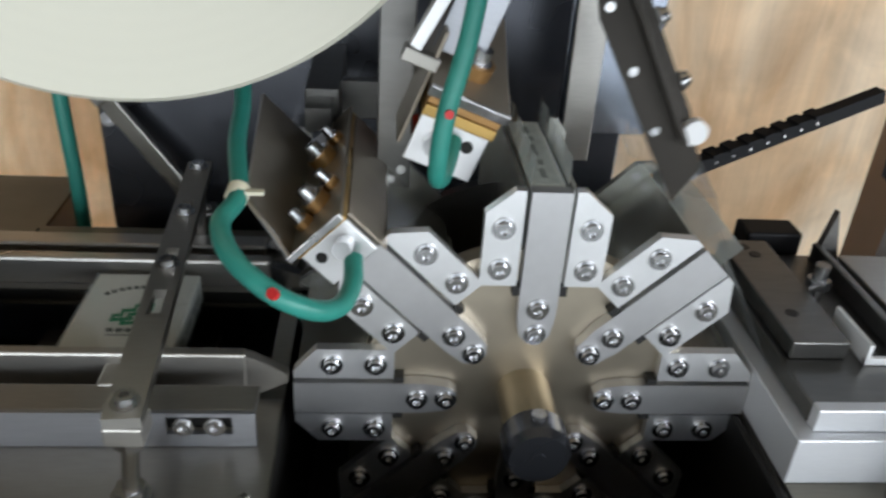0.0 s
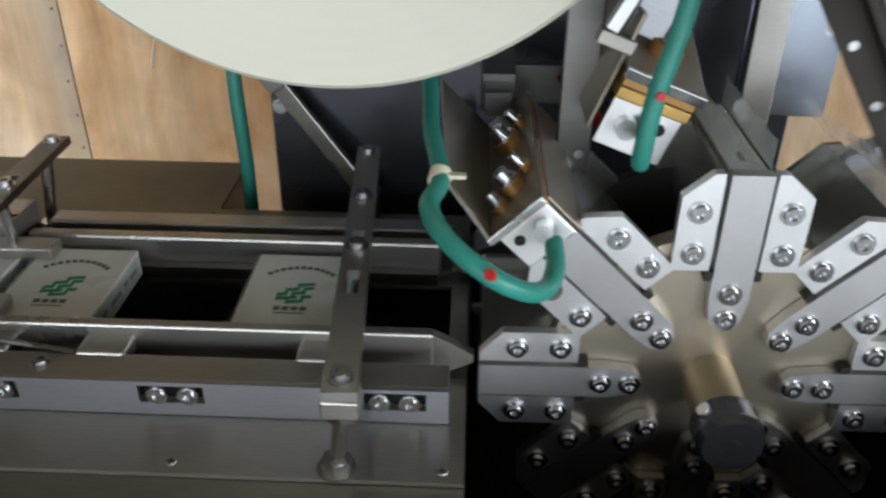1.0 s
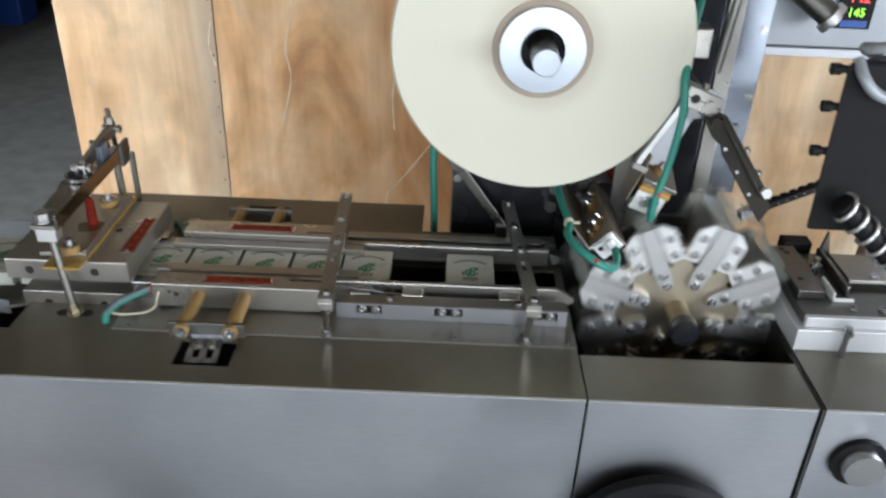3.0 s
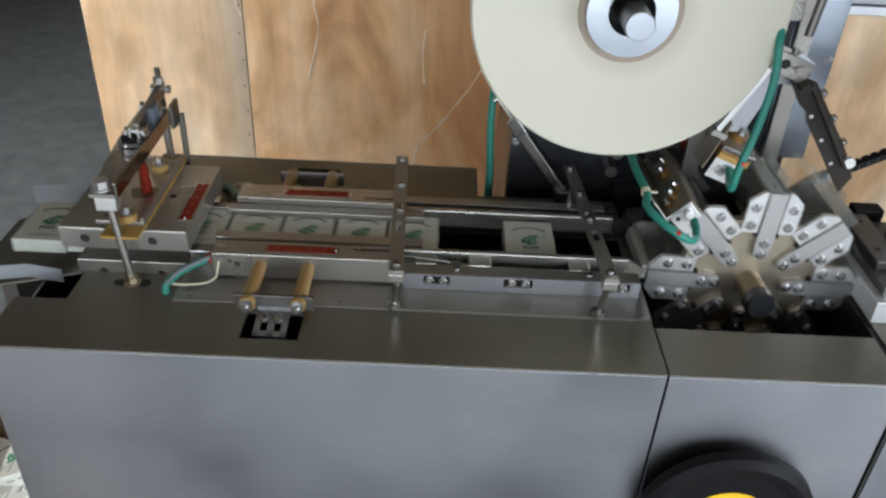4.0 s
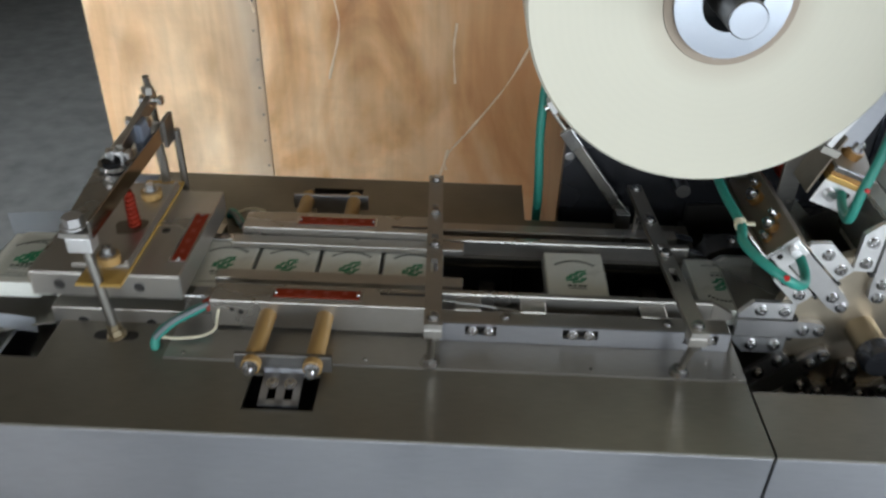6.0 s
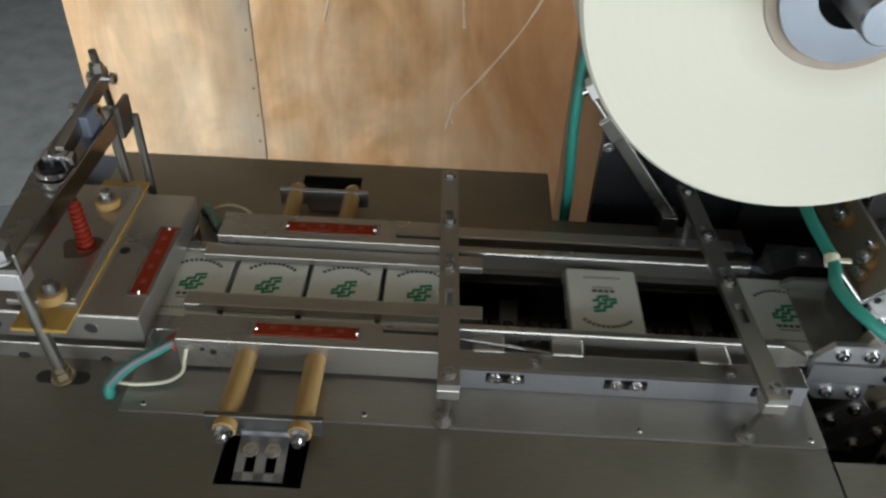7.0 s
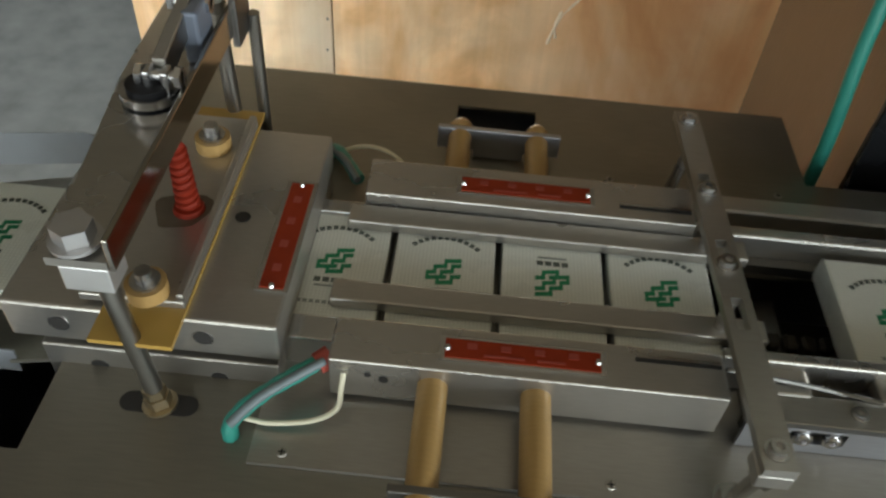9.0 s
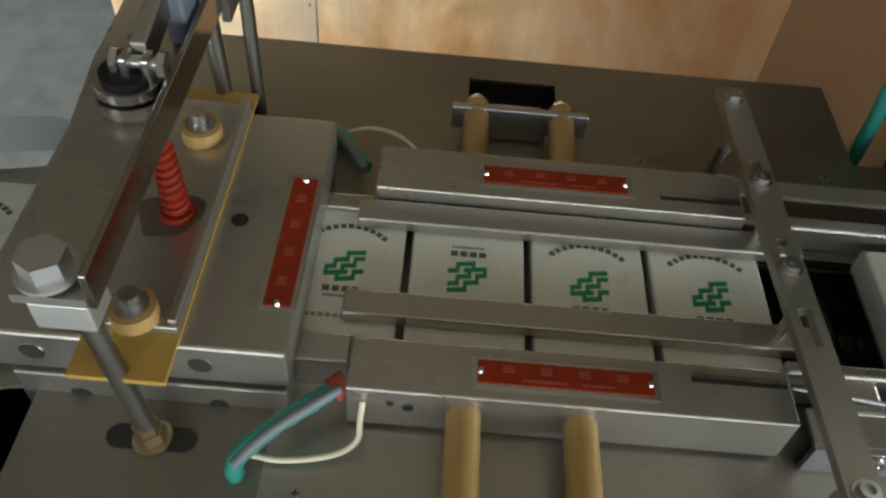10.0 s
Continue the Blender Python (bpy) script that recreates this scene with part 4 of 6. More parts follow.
part("clamp_plate", bx(-0.372, -0.313, 0.038, 0.205, 0.8364, 0.842, bevel=0.001), ALU, press)
for x, y in ((-0.334, 0.043), (-0.334, 0.172)):
    b = bmesh.new()
    cyl(b, (x, y, 0.842), (x, y, 0.851), 0.0115, 22)
    part("washer", b, BAKELITE, press, "tan bakelite washer", 40)
    b = bmesh.new()
    cyl(b, (x, y, 0.851), (x, y, 0.853), 0.0085, 20)
    cyl(b, (x, y, 0.853), (x, y, 0.860), 0.0052, 16, 0.0046)
    part("cap_screw", b, BRIGHT, press, "", 35)
for x, y in ((-0.317, 0.052), (-0.317, 0.186), (-0.362, 0.05)):
    part("small_hole", cyl(bmesh.new(), (x, y, 0.8415), (x, y, 0.8424), 0.0025, 12), PIT, press)
part("side_bar", bx(-0.318, -0.3135, 0.04, 0.205, 0.8424, 0.8455, bevel=0.0008), ALU, press)

b = bmesh.new()
ring = [b.verts.new((-0.336 + (0.0165 + 0.003 * math.sin(3 * a)) * math.cos(a), 0.109 + (0.018 + 0.004 * math.sin(2 * a + 1)) * math.sin(a), 0.8422)) for a in [2 * math.pi * k / 20 for k in range(20)]]
b.faces.new(ring)
part("grease_stain", b, GREASE, press, "dark greasy patch")
SHIFT = Vector((0.010, 0.003, 0))
spring = thing("spring_sleeve", (-0.338, 0.112, 0.842), "red silicone spring sleeve under the lever", "spring")
b = bmesh.new()
turns = 9
coil = []
for k in range(turns * 10 + 1):
    f = k / (turns * 10)
    r = 0.0056 - 0.0018 * f
    coil.append((-0.336 + r * math.cos(k * math.pi / 5), 0.108 + r * math.sin(k * math.pi / 5), 0.8448 + 0.048 * f))
tube(b, coil, 0.0021, 7, 2)
part("coil", b, REDSLEEVE, spring, "", 40)
part("sleeve", cyl(bmesh.new(), (-0.336, 0.108, 0.8425), (-0.336, 0.108, 0.895), 0.0056, 20, 0.0038), REDSLEEVE, spring, "tapered red inner sleeve", 40)
part("foot_ring", cyl(bmesh.new(), (-0.336, 0.108, 0.8424), (-0.336, 0.108, 0.8455), 0.0098, 20, 0.0088), REDSLEEVE, spring, "", 40)

SHIFT = Vector((0, 0, 0))

# ---- outfeed chute ----
chute = thing("outfeed_chute", (-0.56, 0.115, 0.72), "stainless outfeed chute with thin side guides", "chute")
tl = Matrix.Translation((-0.42, 0.115, 0.768)) @ Matrix.Rotation(radians(-13), 4, "Y")
part("tray", bx(-0.15, 0.018, -0.074, 0.105, -0.003, 0.0, m=tl), COVER, chute)
for (xa, ya), (xb, yb), zt, h in (((-0.575, 0.010), (-0.425, 0.042), 0.786, 0.020), ((-0.535, 0.219), (-0.425, 0.238), 0.792, 0.030)):
    b = bmesh.new()
    n = 8
    rows = []
    for k in range(n + 1):
        f = k / n
        x, y, z = xa + (xb - xa) * f, ya + (yb - ya) * f, zt - 0.012 * max(0.0, f - 0.75) * 4
        rows.append([b.verts.new((x, y + dy, zz)) for dy, zz in ((0, z - h), (0, z), (0.0012, z), (0.0012, z - h))])
    for p, q in zip(rows, rows[1:]):
        for k in range(4):
            b.faces.new((p[k], p[(k + 1) % 4], q[(k + 1) % 4], q[k]))
    b.faces.new(rows[0])
    b.faces.new(rows[-1][::-1])
    bmesh.ops.recalc_face_normals(b, faces=b.faces)
    part("side_guide", b, GUIDE, chute, "thin pale grey plastic side guide")
part("support", bx(-0.52, -0.50, 0.06, 0.17, 0.43, 0.742), DARKSTEEL, chute)
part("brace", bx(-0.52, -0.4562, 0.09, 0.14, 0.45, 0.46), DARKSTEEL, chute)

# ---- column behind the turret ----
col = thing("machine_column", (0.35, 0.4, 0), "tall polished steel column carrying the film roll", "column")
part("front_panel", bx(0.152, 0.556, 0.296, 0.300, T - 0.02, 1.60, bevel=0.001), BLACKPANEL, col, "dark polished front panel")
part("side_panel", bx(0.150, 0.154, 0.3005, 0.57, 0.0, 1.60), SIDESTEEL, col, "steel side with its brown reflection put into the colour")
part("side_panel", bx(0.554, 0.558, 0.3005, 0.57, 0.0, 1.60), STEEL, col)
part("back_panel", bx(0.154, 0.554, 0.566, 0.570, 0.0, 1.60), STEEL, col)
for p in ((0.547, 0.90), (0.547, 0.98), (0.547, 1.07), (0.158, 0.86)):
    socket_screw(col, (p[0], 0.296, p[1]), (0, -1, 0), 0.0045, 0.003)
for p in ((0.305, 0.86), (0.30, 0.83)):
    part("stud", cyl(bmesh.new(), (p[0], 0.296, p[1]), (p[0], 0.27, p[1]), 0.009, 16), DARKSTEEL, col, "", 40)
for x, y, z in ((0.489, 0.214, 0.872), (0.362, 0.150, 0.86)):
    part("guide_strip", bx(x, x + 0.021, y, y + 0.004, z, 1.30, bevel=0.001), ALU if x > 0.4 else DARKSTEEL, col, "dull vertical guide strip")
    part("strip_mount", bx(x + 0.006, x + 0.016, y + 0.004, 0.296, 1.22, 1.24), DARKSTEEL, col)
# slanted tension arm beside the column
arm_t = thing("tension_arm", (0.20, 0.24, T), "slanted steel tension arm with a white end block", "tension arm")
p0, p1 = Vector((0.231, 0.268, 0.795)), Vector((0.147, 0.284, 0.902))
ax = (p1 - p0).normalized()
q = ax.to_track_quat("Z", "Y").to_matrix().to_4x4()
m = Matrix.Translation(p0) @ q
part("bar", bx(-0.0028, 0.0028, -0.0068, 0.0068, 0.0, (p1 - p0).length, bevel=0.001, m=m), ROD, arm_t)
part("clip", bx(-0.0045, 0.0045, -0.0085, 0.0085, (p1 - p0).length - 0.028, (p1 - p0).length - 0.002, bevel=0.001, m=m), BRIGHT, arm_t)
p2 = p1 + ax * 0.036
part("rod", cyl(bmesh.new(), p1, p2, 0.0026, 10), ROD, arm_t, "", 40)
mb = Matrix.Translation(p2 + Vector((0.018, 0.0, 0.010))) @ Matrix.Rotation(radians(-33), 4, "Y")
part("end_block", bx(-0.020, 0.026, -0.009, 0.009, -0.0085, 0.0085, bevel=0.0012, m=mb), WHITE, arm_t, "white end block")
part("bolt", cyl(bmesh.new(), mb @ Vector((-0.02, 0, 0)), mb @ Vector((-0.026, 0, 0)), 0.004, 12), BRIGHT, arm_t, "", 40)
part("mount", bx(0.220, 0.238, 0.258, 0.28, T, 0.80, bevel=0.001), DARKSTEEL, arm_t)

# ---- film roll ----
RX, RY, RZ = 0.2425, 0.064, 1.128
reel = thing("film_roll", (RX, RY, RZ), "large cream roll of clear wrapping film on a steel hub", "film roll")
b = bmesh.new()
n = 96
prof = [(0.056, 0.02), (0.0562, 0.0), (0.168, 0.0), (0.1705, 0.003), (0.1705, 0.082), (0.056, 0.082)]
rings = [[b.verts.new((RX + r * math.cos(2 * math.pi * k / n), RY + y, RZ + r * math.sin(2 * math.pi * k / n))) for k in range(n)] for r, y in prof]
for p, q in zip(rings, rings[1:] + rings[:1]):
    for k in range(n):
        b.faces.new((p[k], p[(k + 1) % n], q[(k + 1) % n], q[k]))
bmesh.ops.recalc_face_normals(b, faces=b.faces)
part("film", b, REEL, reel, "cream wound film", 35)


def ring_mesh(x, z, r0, r1, y0, y1, n=64):
    b = bmesh.new()
    prof = [(r0, y0), (r1, y0), (r1, y1), (r0, y1)]
    rings = [[b.verts.new((x + r * math.cos(2 * math.pi * k / n), y, z + r * math.sin(2 * math.pi * k / n))) for k in range(n)] for r, y in prof]
    for p, q in zip(rings, rings[1:] + rings[:1]):
        for k in range(n):
            b.faces.new((p[k], p[(k + 1) % n], q[(k + 1) % n], q[k]))
    bmesh.ops.recalc_face_normals(b, faces=b.faces)
    return b


part("core", ring_mesh(RX, RZ, 0.0482, 0.0558, RY - 0.001, RY + 0.082), CORE, reel, "grey card core", 35)
part("hub", ring_mesh(RX, RZ, 0.025, 0.048, RY - 0.006, RY + 0.08), HUB, reel, "polished steel hub", 35)
# one shaft: side painted dark for its reflection, end left bright
part("shaft", cyl(bmesh.new(), (RX, 0.014, RZ), (RX, 0.2955, RZ), 0.0155, 32), DARKSTEEL, reel, "steel shaft, the dark reflection on its side put into the colour", 40)
part("shaft_end", cyl(bmesh.new(), (RX, 0.0135, RZ), (RX, 0.0125, RZ), 0.0155, 32, 0.0145), HUB, reel, "polished shaft end", 40)

part("hub_back", ring_mesh(RX, RZ, 0.0158, 0.029, RY + 0.035, RY + 0.075), PIT, reel, "dark hub recess", 35)
# ---- turret wheel ----
WX, WZ = 0.451, 0.789
WS = 1.04  # arm length against the drawn one
wheel = thing("turret_wheel", (WX, 0.06, WZ), "eight-armed steel turret wheel with bolted pocket plates", "turret wheel")


b = bmesh.new()
cyl(b, (WX, 0.064, WZ), (WX, 0.076, WZ), 0.0955, 64)
part("front_disc", b, DISC, wheel, "brownish steel disc", 35)
b = bmesh.new()
cyl(b, (WX, 0.150, WZ), (WX, 0.158, WZ), 0.0955, 64)
part("rear_disc", b, DARKSTEEL, wheel, "", 35)
b = bmesh.new()
cyl(b, (WX, 0.064, WZ), (WX, 0.026, WZ), 0.0160, 32)
part("shaft_sleeve", b, SLEEVE, wheel, "tan shaft sleeve", 35)
b = bmesh.new()
cyl(b, (WX, 0.026, WZ), (WX, 0.012, WZ), 0.0185, 32)
cyl(b, (WX, 0.012, WZ), (WX, 0.007, WZ), 0.0185, 32, 0.016)
cyl(b, (WX, 0.007, WZ), (WX, 0.0065, WZ), 0.004, 16)
part("collar", b, BLACKPANEL, wheel, "dark oiled clamping collar", 35)
part("collar_screw", cyl(bmesh.new(), (WX, 0.019, WZ + 0.017), (WX, 0.019, WZ + 0.0215), 0.004, 12), BRIGHT, wheel, "", 40)
part("shaft", cyl(bmesh.new(), (WX, 0.158, WZ), (WX, 0.285, WZ), 0.015, 24), DARKSTEEL, wheel, "", 40)
for i in range(8):
    rot = Matrix.Translation((WX, 0, WZ)) @ Matrix.Rotation(radians(45 * i), 4, "Y") @ Matrix.Diagonal((WS, 1, WS, 1)) @ Matrix.Translation((-WX, 0, -WZ))

    def place(bm):
        bmesh.ops.transform(bm, matrix=rot, verts=bm.verts)
        return bm
    # the arm points along -x before it is turned
    pts = [(-0.1275, -0.0102), (-0.056, -0.0102), (-0.043, -0.0082), (-0.0385, -0.004), (-0.0385, 0.004), (-0.043, 0.0082), (-0.056, 0.0102), (-0.1275, 0.0102)]
    b = prism(bmesh.new(), [(WX + x, WZ + z) for x, z in pts], 0.0560, 0.0635)
    bar = part("pocket_bar", place(b), GREYBAR, wheel, "grey bead-blasted bar")
    for x in (-0.0605, -0.0445):
        socket_screw(bar, rot @ Vector((WX + x, 0.0558, WZ)), (0, -1, 0), 0.0047, 0.0042)
    for s in (-1, 1):
        pts = [(-0.1275, s * 0.0125), (-0.0735, s * 0.0125), (-0.0735, s * 0.0318), (-0.115, s * 0.0318), (-0.1275, s * 0.0175)]
        b = prism(bmesh.new(), [(WX + x, WZ + z) for x, z in pts], 0.0575, 0.0635)
        pl = part("pocket_plate", place(b), WHITEPLATE, wheel, "pale bolted pocket plate")
        for x in (-0.107, -0.0835):
            socket_screw(pl, rot @ Vector((WX + x, 0.0573, WZ + s * 0.0222)), (0, -1, 0), 0.0047, 0.0042)
        b = bx(WX - 0.126, WX - 0.074, 0.0637, 0.150, WZ + s * 0.0128 - 0.0012, WZ + s * 0.0128 + 0.0012)
        part("pocket_wall", place(b), POCKET, wheel, "polished pocket wall")
        pts = [(-0.132, s * 0.0135), (-0.0735, s * 0.0135), (-0.0735, s * 0.0245), (-0.124, s * 0.0245), (-0.132, s * 0.018)]
        b = prism(bmesh.new(), [(WX + x, WZ + z) for x, z in pts], 0.1505, 0.1555)
        rear = part("rear_plate", place(b), POCKET, wheel, "grey rear pocket plate")
        part("plate_hole", cyl(bmesh.new(), rot @ Vector((WX - 0.119, 0.1505, WZ + s * 0.0185)), rot @ Vector((WX - 0.119, 0.1498, WZ + s * 0.0185)), 0.003, 12), BRIGHT, rear)
        b = bx(WX - 0.0735, WX - 0.068, 0.0565, 0.0634, WZ + s * 0.0125 - 0.0018, WZ + s * 0.0125 + 0.0018)
        part("key", place(b), PIT, wheel)

# ---- packs ----
def pack_master():
    th = thing("card_pack", (0, 0, 0), "white film-wrapped carton with a green emblem on the lane", "pack", "packs")
    X, Y, Z = 0.0328, 0.0475, 0.0097
    part("carton", bx(-X, X, -Y, Y, -Z, Z, bevel=0.0009), PACK, th)
    # printed long sides
    part("side_print", bx(-X - 0.0002, -X + 0.0002, -Y + 0.004, Y - 0.004, -Z + 0.003, Z - 0.003), PACKSIDE, th, "mottled green side print")
    part("side_print", bx(X - 0.0002, X + 0.0002, -Y + 0.004, Y - 0.004, -Z + 0.003, Z - 0.003), PACKSIDE, th, "mottled green side print")
    for sx in (-1, 1):
        for k, (ya, yb) in enumerate(((-0.036, -0.024), (-0.019, -0.012), (-0.006, 0.010), (0.016, 0.022), (0.027, 0.038))):
            part("side_text", bx(sx * (X + 0.0001) - 0.00025, sx * (X + 0.0001) + 0.00025, ya, yb, -0.0022 + 0.001 * (k % 2), 0.0012 + 0.001 * (k % 2)), GREYINK, th, "dark side print")
    # the two loose film flaps over the outer long side, hinged at its edges
    for name in ("trailing_flap", "leading_flap"):
        b = bmesh.new()
        grid = [[b.verts.new((-0.0165 * u / 3, -0.049 + 0.0075 * v + 0.0007 * (u % 2), 0.0006 * math.sin(v * 1.9 + u * 0.8) * u / 3)) for u in range(4)] for v in range(14)]
        for ga, gb in zip(grid, grid[1:]):
            for u in range(3):
                b.faces.new((ga[u], ga[u + 1], gb[u + 1], gb[u]))
        part(name, b, FLAP, th, "clear film flap", 60)
    z0, z1 = Z, Z + 0.00025
    # emblem: one stepped stroke, leaning a little
    b = bmesh.new()
    art = (".....#####", ".....#....", "..####.###", "..#....#..", "###.####..", "#...#.....", "######.###", "...#...#..", "...#####..")
    dx = 0.00225
    tops = [0.0112]
    for r in range(9):
        tops.append(tops[-1] - (0.0034 if r % 2 == 0 else 0.0013))
    for r, row in enumerate(art):
        for c, ch in enumerate(row):
            if ch == "#":
                x_ = (c - 5) * dx
                q_ = [b.verts.new((x_ + a * dx, y_ + (x_ + a * dx) * 0.14, z1)) for a, y_ in ((0, tops[r + 1]), (1, tops[r + 1]), (1, tops[r]), (0, tops[r]))]
                b.faces.new(q_)
    bmesh.ops.remove_doubles(b, verts=b.verts, dist=0.00005)
    low = bmesh.ops.extrude_face_region(b, geom=b.faces[:])
    bmesh.ops.translate(b, verts=[v for v in low["geom"] if isinstance(v, bmesh.types.BMVert)], vec=(0, 0, -0.0004))
    bmesh.ops.recalc_face_normals(b, faces=b.faces)
    part("emblem", b, GREEN, th, "green stepped emblem")
    b = bmesh.new()
    n = 11
    for i in range(n):
        a = radians(132 - 84 * i / (n - 1))
        R = 0.031
        c = Matrix.Translation((R * math.cos(a), 0.0 + R * math.sin(a), z0)) @ Matrix.Rotation(a - math.pi / 2, 4, "Z")
        box(b, -0.0016, 0.0016, -0.0017, 0.0017, -0.0002, 0.0002, m=c)
    part("arc_caption", b, INK, th, "curved line of small dark print")
    b = bmesh.new()
    for i in range(4):
        box(b, -0.0105 + i * 0.0055, -0.0105 + i * 0.0055 + 0.0042, -0.0185, -0.0147, z0 - 0.0001, z1)
    part("caption", b, INK, th, "line of dark print")
    b = bmesh.new()
    box(b, -0.0095, 0.0095, -0.0225, -0.0208, z0 - 0.0001, z1)
    for i in range(9):
        box(b, -0.018 + i * 0.004, -0.018 + i * 0.004 + 0.0028, -0.0365, -0.034, z0 - 0.0001, z1)
    part("small_print", b, GREYINK, th, "fine grey print")
    return th


PERIOD, FIRST = 0.935, 0.185
PITCH = 0.0705
REST = -0.0615  # left edge of the pack that waits first under the strips
Z_LANE = 0.7925
SLID = -5  # the pack that slips further down the chute
# left edge of a pack along the lane, by seconds since it reached the lane's mouth
LANE = [(0.0, 0.305), (0.10, 0.305), (0.19, 0.287), (0.39, 0.258), (0.56, 0.223), (0.755, 0.180), (0.82, 0.166), (0.935, 0.147), (1.125, 0.125),
        (1.33, 0.088), (1.5, 0.058), (1.69, 0.024), (1.78, 0.0115), (1.84, 0.008)]


def lane_x(s):
    """Left edge of a pack s seconds after its pocket came to rest at the lane."""
    if s <= LANE[-1][0]:
        for (a, xa), (b_, xb) in zip(LANE, LANE[1:]):
            if s <= b_:
                return xa + (xb - xa) * max(0.0, (s - a) / (b_ - a))
    steps = (s - 1.84) / PERIOD
    k = math.floor(steps)
    u = (steps - k) * PERIOD
    f = min(1.0, u / 0.26)
    f = f * f * (3 - 2 * f)
    return REST - PITCH * (k - 1 + f) if k > 0 else 0.008 + (REST - 0.008) * f


def turn_at(t):
    """Steps the turret has made by time t, each an eighth of a turn."""
    k = math.floor((t - FIRST + 0.1) / PERIOD)
    u = (t - FIRST + 0.1) - k * PERIOD
    f = min(1.0, u / 0.2)
    return k + f * f * (3 - 2 * f)


def pack_pose(i, t, flip):
    """Pose of the pack that leaves the turret after step i."""
    s = t - (FIRST + PERIOD * i)
    left_over = (i + 1) - turn_at(t)
    rz = 180 if flip else 0
    if left_over > 1e-6:
        if left_over > 4:
            # waiting in the stack under the feeding end, then lifted to the pocket
            f = min(1.0, left_over - 4)
            z = WZ - 0.026 * f - 0.0205 * max(0.0, left_over - 5)
            return pose(WX + 0.1067 + 0.075 * f, 0.1145, z, 0, 180, rz)
        # seated in the pocket, turned about the turret's axle
        seat = Matrix.Translation((WX, 0, WZ)) @ Matrix.Rotation(radians(45 * left_over), 4, "Y")
        f = min(1.0, left_over * 2, (4 - left_over) * 2)
        return seat @ pose(-0.1067 + 0.009 * f, 0.1145, 0.0, 0, 0, rz)
    x = lane_x(s)
    cx = x + 0.0333
    if cx > -0.4502:
        z = Z_LANE if cx < 0.30 else WZ + (Z_LANE - WZ) * max(0, min(1, (0.335 - cx) / 0.035))
        return pose(cx, 0.1175, z, 0, 0, rz)
    # pushed past the press, then off the chute into the box by the pack that follows
    pushed = 1.84 + 8 * PERIOD
    rest = (-0.459, 0.113, Z_LANE, 0, 0, 0)
    slid = (-0.523, 0.116, 0.7765, 0, -13, -7)
    boxed = (-0.575 + 0.01 * (i % 3), -0.06 + 0.05 * (i % 4), 0.352, 10, -20, -75)
    a_ = rest
    if i == SLID:
        f = min(1.0, max(0.0, (s - pushed + PERIOD - 0.26) / 0.2))
        a_ = [p + (q - p) * f for p, q in zip(rest, slid)]
    f = min(1.0, max(0.0, (s - pushed - 0.16) / 0.33))
    v = [p + (q - p) * f for p, q in zip(a_, boxed)]
    return pose(v[0], v[1], v[2], v[3], v[4], v[5] + rz)


def flap_pose(i, t, flip, side):
    """A film flap in its pack's space: pulled up in the pocket, then laid over the long side."""
    left_over = (i + 1) - turn_at(t)
    u = t - (FIRST + PERIOD * (i - 1))
    if side < 0:
        f = min(1.0, max(0.0, (u - 0.16) / 0.14))
    else:
        f = min(1.0, max(0.0, (u - PERIOD + 0.09) / 0.15))
    f = max(f, min(1.0, max(0.0, (left_over - 4) * 3)))
    return pose((1 if flip else -1) * 0.0337, 0, side * 0.0099, 0, -side * (2 + 86 * f), 180 if flip else 0)


master = pack_master()
PACKS = []
for i in range(-11, 14):
    p = master if i == -11 else copy_thing(master, pose(0, 0, 0))
    PACKS.append((i, p, i == 6))

# ---- fixed sealing head over the turret's upper left pocket ----
heada = thing("sealing_head", (0.335, 0.10, 0.9), "heat-tinted steel sealing head with a green sleeved lead", "sealing head", "sealing heads")
# its frame: x across the pocket, z outward along the pocket
HA = Matrix.Translation((0.3555, 0.0, 0.8845)) @ Matrix.Rotation(radians(-45), 4, "Y")
part("end_bracket", bx(-0.0185, 0.0125, 0.044, 0.048, 0.0008, 0.0235, bevel=0.0008, m=HA), WHITEPLATE, heada, "bright end bracket")
part("jaw", bx(-0.0175, 0.0115, 0.0485, 0.175, 0.012, 0.0235, bevel=0.001, m=HA), DARKSTEEL, heada)
part("insulator_strip", bx(-0.0195, 0.0142, 0.042, 0.185, 0.0238, 0.0268, bevel=0.0006, m=HA), BRASS, heada, "yellow insulating strip")
part("cover_plate", bx(-0.0195, 0.0145, 0.040, 0.19, 0.027, 0.029, bevel=0.0005, m=HA), HEADPLATE, heada, "brown tinted trough plate")
part("front_lip", bx(-0.0215, 0.0145, 0.0375, 0.0397, 0.0262, 0.0302, bevel=0.0005, m=HA), BRIGHT, heada, "bright rolled lip")
b = prism(bmesh.new(), [(0.040, 0.0265), (0.058, 0.0605), (0.19, 0.072), (0.19, 0.0265)], -0.0215, -0.0197)
bmesh.ops.transform(b, matrix=HA @ Matrix(((0, 1, 0, 0), (1, 0, 0, 0), (0, 0, 1, 0), (0, 0, 0, 1))), verts=b.verts)
bmesh.ops.recalc_face_normals(b, faces=b.faces)
part("trough_wall", b, HEADPLATE, heada, "brown tinted trough wall")
part("wall_lip", cyl(bmesh.new(), HA @ Vector((-0.0206, 0.0393, 0.0275)), HA @ Vector((-0.0206, 0.0608, 0.0605)), 0.0014, 8), BRIGHT, heada, "bright rolled lip", 40)
part("side_plate", bx(0.0128, 0.0145, 0.049, 0.185, -0.004, 0.0235, bevel=0.0005, m=HA), HEADPLATE, heada)
